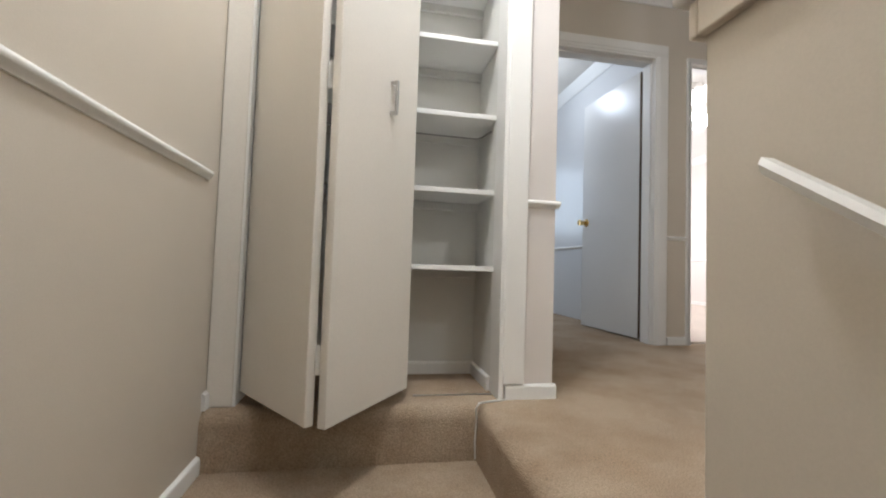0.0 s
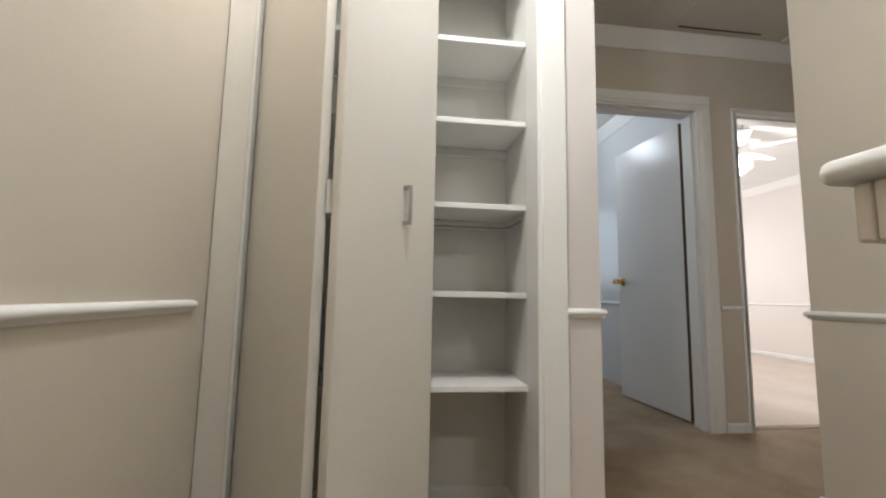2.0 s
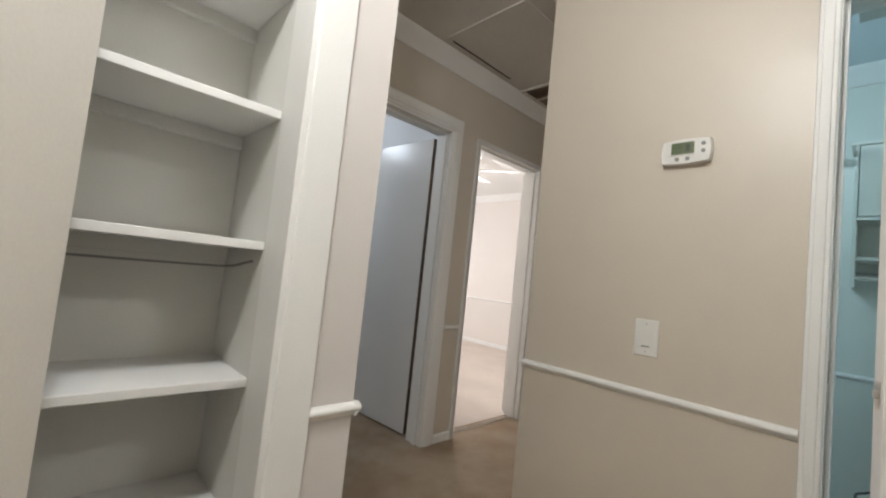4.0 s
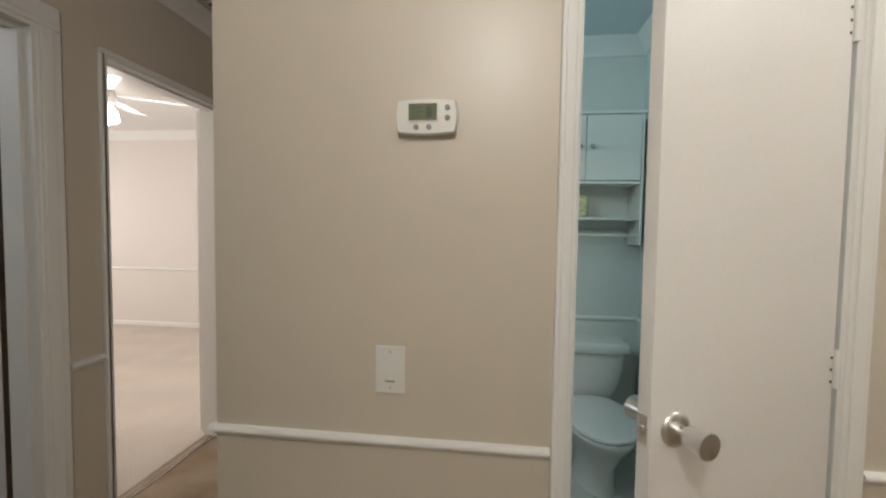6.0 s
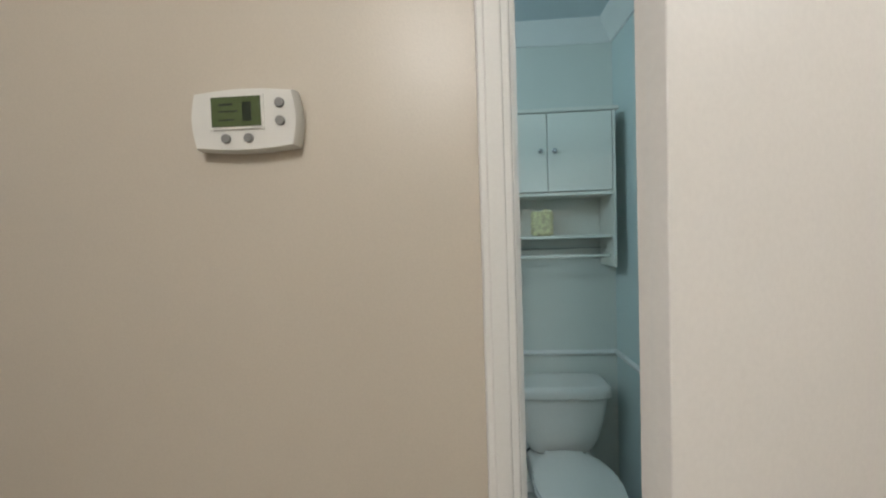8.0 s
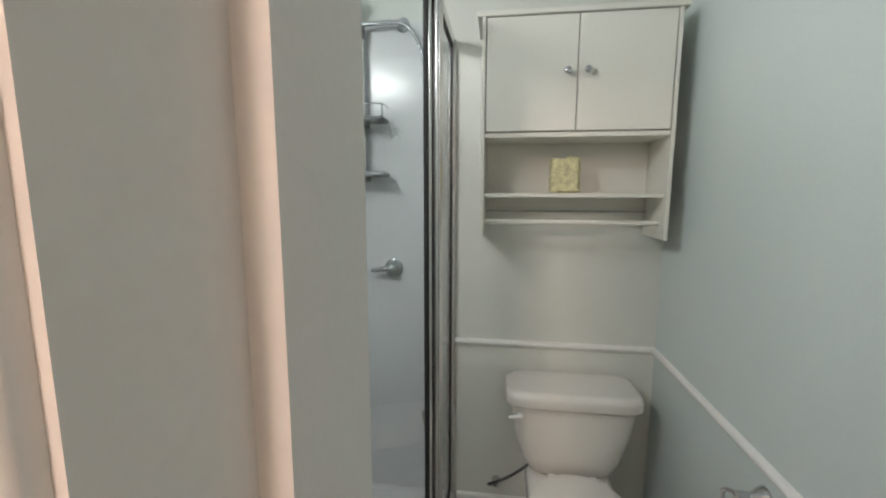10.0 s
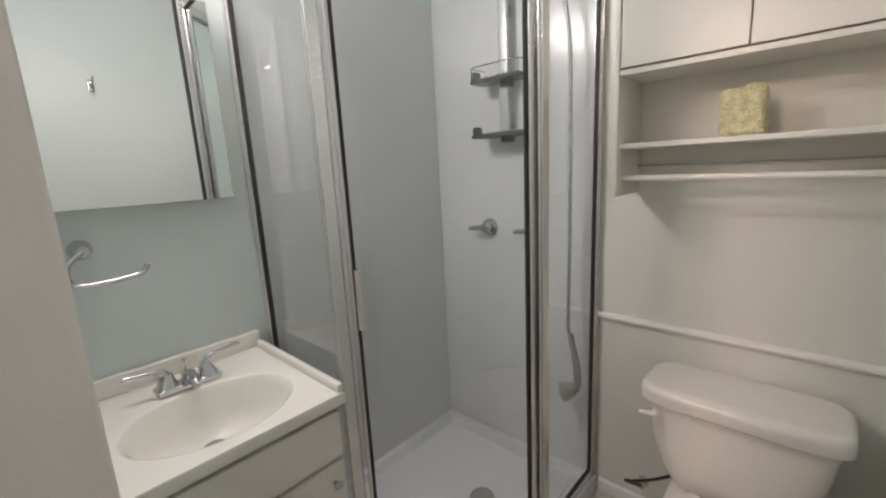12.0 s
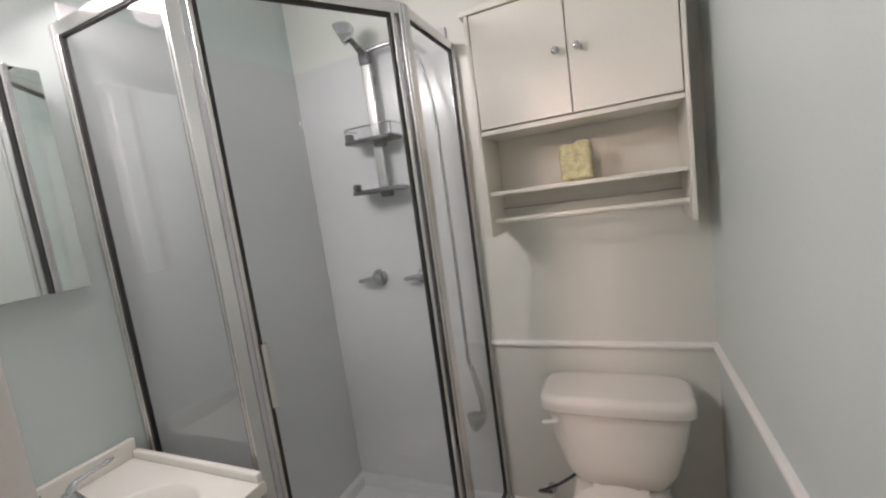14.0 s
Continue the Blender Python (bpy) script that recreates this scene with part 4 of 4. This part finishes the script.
def pane(a, b, inset0, inset1, z0, z1, name, framed):
    a, b = Vector((a.x, a.y, 0)), Vector((b.x, b.y, 0))
    L = (b - a).length
    m = Matrix.Translation(a) @ Matrix.Rotation(math.atan2((b - a).y, (b - a).x), 4, "Z")
    bm = bmesh.new()
    rbox(bm, (inset0, -0.0025, z0), (L - inset1, 0.0025, z1))
    bm.transform(m)
    g = part(name, bm, M_GLASS, shower, "clear shower glass")
    g.visible_shadow = False
    for x in (inset0, L - inset1):
        bm = bmesh.new()
        rbox(bm, (x - 0.005, -0.0075, z0), (x + 0.005, 0.0075, z1))
        bm.transform(m)
        part("gasket", bm, M_BLACK, g)
    for z in (z0, z1):
        bm = bmesh.new()
        rbox(bm, (inset0, -0.0075, z - 0.005), (L - inset1, 0.0075, z + 0.005))
        bm.transform(m)
        part("gasket", bm, M_BLACK, g)
    if framed:
        for x in (inset0 - 0.016, L - inset1 + 0.004):
            bm = bmesh.new()
            rbox(bm, (x, -0.011, z0 - 0.01), (x + 0.012, 0.011, z1 + 0.01), 0.003)
            bm.transform(m)
            part("stile", bm, M_STEEL, g)
        bm = bmesh.new()
        rbox(bm, (inset0 - 0.002, -0.030, 0.93), (inset0 + 0.014, -0.008, 1.10), 0.003)
        bm.transform(m)
        part("door_handle", bm, M_STEEL, g, "slim aluminium finger pull")
    return g


pane(A0, A1, 0.036, 0.028, SZ0 + 0.034, SZ1 - 0.03, "glass_panel", False)
pane(A1, B1, 0.042, 0.042, SZ0 + 0.04, SZ1 - 0.035, "glass_door", True)
pane(B1, B0, 0.030, 0.034, SZ0 + 0.034, SZ1 - 0.03, "glass_panel", False)

XW = XB - 0.014
for vy, side in ((3.172, 1), (2.935, 1)):
    v = thing("shower_valve", (XW, vy, 1.078), "chrome lever shower valve on the liner", "valve", "shower valves")
    bm = bmesh.new()
    tube(bm, [(XW, vy, 1.078), (XW - 0.006, vy, 1.078), (XW - 0.014, vy, 1.078)], [0.041, 0.040, 0.026], 24)
    part("rose", bm, M_CHROME, v)
    bm = bmesh.new()
    tube(bm, [(XW - 0.012, vy, 1.078), (XW - 0.045, vy, 1.078), (XW - 0.05, vy, 1.078)], [0.023, 0.021, 0.014], 18)
    tube(bm, [(XW - 0.04, vy, 1.078), (XW - 0.042, vy + 0.03, 1.079), (XW - 0.044, vy + 0.085, 1.073)], [0.015, 0.012, 0.009], 12)
    part("lever", bm, M_CHROME, v)

YS = 3.055
column = thing("shower_caddy", (XW, YS, 1.47), "chrome shower column with head and two caddy shelves", "shower caddy")
bm = bmesh.new()
rbox(bm, (XW - 0.05, YS - 0.021, 1.47), (XW - 0.032, YS + 0.021, 2.0), 0.005)
part("column", bm, M_STEEL, column)
for z in (1.49, 1.93):
    bm = bmesh.new()
    rbox(bm, (XW - 0.034, YS - 0.014, z - 0.02), (XW, YS + 0.014, z + 0.02), 0.004)
    part("mount", bm, M_CHROME, column)
for z, wire in ((1.685, True), (1.475, False)):
    bm = bmesh.new()
    rbox(bm, (XW - 0.12, YS - 0.115, z - 0.017), (XW - 0.02, YS + 0.115, z), 0.008, 3)
    rbox(bm, (XW - 0.062, YS - 0.036, z - 0.036), (XW - 0.022, YS + 0.010, z - 0.0165), 0.006, 2)
    rbox(bm, (XW - 0.115, YS + 0.086, z - 0.001), (XW - 0.075, YS + 0.112, z + 0.03), 0.008, 2)
    sh = part("tray", bm, M_GUNMETAL, column)
    for k in range(8):
        bm = bmesh.new()
        y = YS - 0.10 + 0.2 * k / 7
        tube(bm, [(XW - 0.115, y, z + 0.003), (XW - 0.022, y, z + 0.003)], 0.0022, 6)
        part("wire", bm, M_CHROME, sh)
    if wire:
        bm = bmesh.new()
        loop = [(XW - 0.02, YS - 0.11, z + 0.045), (XW - 0.105, YS - 0.115, z + 0.045), (XW - 0.122, YS - 0.09, z + 0.045), (XW - 0.122, YS + 0.09, z + 0.045), (XW - 0.105, YS + 0.115, z + 0.045), (XW - 0.02, YS + 0.11, z + 0.045)]
        tube(bm, loop, 0.003, 8)
        for y in (-0.11, 0.11):
            tube(bm, [(XW - 0.11, YS + y, z), (XW - 0.11, YS + y, z + 0.045)], 0.003, 6)
        part("guard_wire", bm, M_CHROME, sh)
bm = bmesh.new()
tube(bm, [(XW, 2.885, 2.045), (XW - 0.02, 2.885, 2.045), (XW - 0.045, 2.91, 2.042), (XW - 0.048, YS - 0.02, 2.038)], 0.009, 10)
tube(bm, [(XW, 2.885, 2.045), (XW - 0.006, 2.885, 2.045)], 0.028, 16)
part("shower_arm", bm, M_CHROME, column)
bm = bmesh.new()
rbox(bm, (XW - 0.058, YS - 0.026, 1.985), (XW - 0.026, YS + 0.026, 2.035), 0.010, 3)
tube(bm, arc((XW - 0.045, YS, 2.02), (XW - 0.06, YS + 0.012, 2.05), (XW - 0.10, YS + 0.026, 2.085), 8), [0.017, 0.016, 0.015, 0.014, 0.013, 0.012, 0.012, 0.012, 0.013], 12)
part("diverter", bm, M_GUNMETAL, column, "dark chrome diverter neck")
bm = bmesh.new()
c = Vector((XW - 0.118, YS + 0.034, 2.105))
d = Vector((-0.35, 0.78, -0.40)).normalized()
tube(bm, [c - d * 0.042, c - d * 0.030, c - d * 0.006, c + d * 0.018, c + d * 0.026, c + d * 0.028], [0.012, 0.026, 0.040, 0.046, 0.044, 0.034], 24)
part("shower_head", bm, M_CHROME, column)
hose = thing("hand_shower", (4.0, 2.76, 0.5), "chrome hand shower hanging on its flexible hose", "hand shower")
bm = bmesh.new()
hp = arc((XW - 0.05, 2.93, 2.035), (3.98, 2.78, 2.06), (3.985, 2.765, 1.7), 60) + arc((3.985, 2.765, 1.695), (3.99, 2.76, 1.2), (3.985, 2.765, 0.72), 130) + arc((3.985, 2.764, 0.715), (3.998, 2.735, 0.55), (4.0, 2.738, 0.50), 24)
tube(bm, hp, [0.0078 if k % 2 else 0.0064 for k in range(len(hp))], 10)
part("hose", bm, M_HOSE, hose)
# Darker nickel on handle and head stands in for the chrome's dark reflections.
bm = bmesh.new()
tube(bm, [(3.978, 2.752, 0.70), (3.985, 2.742, 0.64), (3.998, 2.732, 0.56), (4.004, 2.730, 0.50), (4.0, 2.735, 0.472)], [0.008, 0.011, 0.013, 0.014, 0.016], 14)
part("handle", bm, M_NICKEL, hose)
bm = bmesh.new()
tube(bm, [(4.008, 2.726, 0.470), (3.998, 2.738, 0.466), (3.986, 2.752, 0.460), (3.968, 2.772, 0.454), (3.962, 2.779, 0.452), (3.961, 2.780, 0.452)], [0.010, 0.022, 0.032, 0.040, 0.040, 0.030], 20)
part("spray_head", bm, M_NICKEL, hose)

# vanity
VX0, VX1, VY0, VZ = XB0 + 0.002, 3.105, 2.965, 0.783
van = thing("vanity_cabinet", (2.85, 3.24, 0.004), "white painted vanity cabinet under the washbasin", "cabinet")
box_part("body", (VX0, VY0 + 0.03, 0.004), (VX1 - 0.012, YB1 - 0.001, VZ - 0.16), M_CAB, van, 0.002)
box_part("front_rail", (VX0, VY0 + 0.03, VZ - 0.1595), (VX1 - 0.012, VY0 + 0.048, VZ - 0.031), M_CAB, van)
box_part("side_panel", (VX1 - 0.030, VY0 + 0.0485, VZ - 0.1595), (VX1 - 0.012, YB1 - 0.001, VZ - 0.031), M_CAB, van)
d = box_part("drawer_front", (VX0 + 0.02, VY0 + 0.012, 0.60), (VX1 - 0.016, VY0 + 0.0295, VZ - 0.05), M_CAB, van, 0.003)
for a, b, kx in ((VX0 + 0.02, 2.838, 2.80), (2.842, VX1 - 0.016, VX1 - 0.05)):
    d = box_part("cabinet_door", (a, VY0 + 0.012, 0.09), (b, VY0 + 0.0295, 0.585), M_CAB, van, 0.003)
    bm = bmesh.new()
    tube(bm, [(kx, VY0 + 0.012 - q, 0.535) for q in (0, 0.008, 0.012, 0.02, 0.025)], [0.006, 0.005, 0.010, 0.013, 0.006], 14)
    part("knob", bm, M_NICKEL, d, "round nickel knob")
top = thing("washbasin_top", (2.85, 3.24, VZ - 0.03), "cream cultured marble top with an oval basin", "washbasin")
bcx, bcy, brx, bry = 2.850, 3.165, 0.195, 0.150
N = 48
angs = [k * math.tau / N for k in range(N)]


def square_edge(a):
    c, s_ = math.cos(a), math.sin(a)
    hx0, hx1, hy0, hy1 = VX0 + 0.001 - bcx, VX1 - bcx, VY0 - bcy, YB1 - 0.001 - bcy
    t = min((hx1 / c if c > 1e-6 else hx0 / c if c < -1e-6 else 9), (hy1 / s_ if s_ > 1e-6 else hy0 / s_ if s_ < -1e-6 else 9))
    return bcx + c * t, bcy + s_ * t


bm = bmesh.new()
edge = [square_edge(a) for a in angs]
for cxy in ((VX0 + 0.001, VY0), (VX1, VY0), (VX1, YB1 - 0.001), (VX0 + 0.001, YB1 - 0.001)):
    k = min(range(N), key=lambda i: (edge[i][0] - cxy[0]) ** 2 + (edge[i][1] - cxy[1]) ** 2)
    edge[k] = cxy
rings = [[(x, y, VZ - 0.03) for x, y in edge], [(x, y, VZ - 0.004) for x, y in edge],
         [(x + (bcx - x) * 0.012, y + (bcy - y) * 0.012, VZ) for x, y in edge]]
for s_, z in ((1.05, VZ), (1.0, VZ - 0.005), (0.93, VZ - 0.026), (0.80, VZ - 0.08), (0.58, VZ - 0.115), (0.3, VZ - 0.132), (0.1, VZ - 0.136)):
    rings.append([(bcx + brx * s_ * math.cos(a), bcy + 0.05 * (1.03 - s_) + bry * s_ * math.sin(a), z) for a in angs])
loft(bm, rings, caps=False)
part("top", bm, M_MARBLE, top)
box_part("backsplash", (VX0 + 0.001, YB1 - 0.02, VZ - 0.001), (VX1, YB1 - 0.001, VZ + 0.055), M_MARBLE, top, 0.005)
box_part("sidesplash", (VX1 - 0.016, VY0 + 0.006, VZ - 0.001), (VX1 + 0.002, YB1 - 0.0205, VZ + 0.024), M_MARBLE, top, 0.005)
bm = bmesh.new()
tube(bm, [(bcx, bcy + 0.045, VZ - 0.137), (bcx, bcy + 0.045, VZ - 0.127), (bcx, bcy + 0.045, VZ - 0.125)], [0.030, 0.030, 0.022], 22)
tube(bm, [(bcx, bcy + 0.045, VZ - 0.125), (bcx, bcy + 0.045, VZ - 0.118), (bcx, bcy + 0.045, VZ - 0.116)], [0.018, 0.018, 0.012], 18)
part("drain", bm, M_NICKEL, top, "dulled nickel pop-up drain")
tap = thing("basin_tap", (bcx, 3.352, VZ), "chrome two-handle basin tap", "tap")
FY = 3.352
bm = bmesh.new()
rbox(bm, (bcx - 0.082, FY - 0.027, VZ), (bcx + 0.082, FY + 0.027, VZ + 0.020), 0.008, 3)
part("base_plate", bm, M_CHROME, tap)
bm = bmesh.new()
tube(bm, [(bcx, FY, VZ + 0.012), (bcx, FY - 0.008, VZ + 0.036), (bcx, FY - 0.03, VZ + 0.044), (bcx, FY - 0.068, VZ + 0.034), (bcx, FY - 0.078, VZ + 0.026)], [0.020, 0.018, 0.016, 0.013, 0.011], 14)
part("spout", bm, M_CHROME, tap)
bm = bmesh.new()
tube(bm, [(bcx, FY + 0.012, VZ + 0.01), (bcx, FY + 0.012, VZ + 0.07), (bcx, FY + 0.012, VZ + 0.078)], [0.004, 0.004, 0.007], 8)
part("pop_up_rod", bm, M_CHROME, tap)
for s_ in (-1, 1):
    bm = bmesh.new()
    x = bcx + s_ * 0.052
    loft(bm, [superring(x - s_ * 0.004 * q, FY, VZ + z, w, w * 0.95, 20, 3.2) for q, z, w in ((0, 0.012, 0.027), (0.3, 0.026, 0.024), (1, 0.048, 0.015), (1.2, 0.056, 0.012))])
    tube(bm, [(x - s_ * 0.003, FY, VZ + 0.050), (x + s_ * 0.004, FY, VZ + 0.064), (x + s_ * 0.016, FY, VZ + 0.070), (x + s_ * 0.055, FY + 0.002, VZ + 0.073), (x + s_ * 0.086, FY + 0.003, VZ + 0.076), (x + s_ * 0.096, FY + 0.003, VZ + 0.077)], [0.011, 0.010, 0.0075, 0.0055, 0.0075, 0.005], 10)
    part("handle", bm, M_CHROME, tap)

# mirror cabinet
MX1, MY, MZ0, MZ1 = 3.078, 3.44, 1.293, 1.85
mir = thing("mirror_cabinet", (2.82, 3.43, MZ0), "frameless mirrored medicine cabinet with two doors", "mirror cabinet")
box_part("body", (XB0 + 0.02, MY + 0.006, MZ0 + 0.004), (MX1 - 0.004, YB1 - 0.001, MZ1 - 0.004), M_CAB, mir, 0.002)
for a, b in ((XB0 + 0.018, 2.994), (3.011, MX1)):
    box_part("mirror", (a, MY, MZ0), (b, MY + 0.005, MZ1), M_MIRROR, mir, 0.0015, "silvered mirror door")
box_part("divider", (2.997, MY - 0.012, MZ0), (3.013, MY + 0.005, MZ1), M_STEEL, mir, 0.002, "aluminium strip")
box_part("seal", (2.9935, MY - 0.010, MZ0), (2.9965, MY + 0.004, MZ1), M_BLACK, mir, 0, "black seal")

ring = thing("towel_ring", (2.72, YB1, 1.13), "chrome open towel ring under the mirror", "towel holder")
bm = bmesh.new()
tube(bm, [(2.695, YB1, 1.19), (2.695, YB1 - 0.01, 1.19), (2.695, YB1 - 0.03, 1.19), (2.695, YB1 - 0.055, 1.19)], [0.027, 0.025, 0.012, 0.014], 18)
part("post", bm, M_CHROME, ring)
bm = bmesh.new()
tube(bm, arc((2.695, YB1 - 0.05, 1.19), (2.64, YB1 - 0.06, 1.16), (2.66, YB1 - 0.06, 1.115), 8) + arc((2.665, YB1 - 0.06, 1.11), (2.70, YB1 - 0.06, 1.10), (2.79, YB1 - 0.06, 1.11), 6) + arc((2.795, YB1 - 0.06, 1.111), (2.815, YB1 - 0.06, 1.115), (2.82, YB1 - 0.06, 1.135), 5), 0.0068, 10)
part("ring", bm, M_CHROME, ring)

lamp = thing("vanity_light", (2.85, YB1, 2.12), "lit white vanity light bar above the mirror", "wall light")
box_part("back_plate", (2.62, YB1 - 0.03, 2.06), (3.08, YB1 - 0.001, 2.20), M_CHROME, lamp, 0.004)
for k in range(3):
    bm = bmesh.new()
    x = 2.70 + 0.15 * k
    tube(bm, [(x, YB1 - 0.03, 2.13), (x, YB1 - 0.05, 2.13), (x, YB1 - 0.075, 2.13), (x, YB1 - 0.11, 2.13), (x, YB1 - 0.13, 2.13)], [0.015, 0.028, 0.042, 0.038, 0.015], 16)
    part("bulb", bm, M_BULBC, lamp, "lit frosted globe bulb")
bath_fan = thing("bath_fan", (3.3, 2.2, H - 0.02), "grey extractor fan grille in the bathroom ceiling", "vent")
box_part("grille", (3.25, 2.32, H - 0.035), (3.50, 2.56, H - 0.0205), M_NICKEL, bath_fan, 0.003)
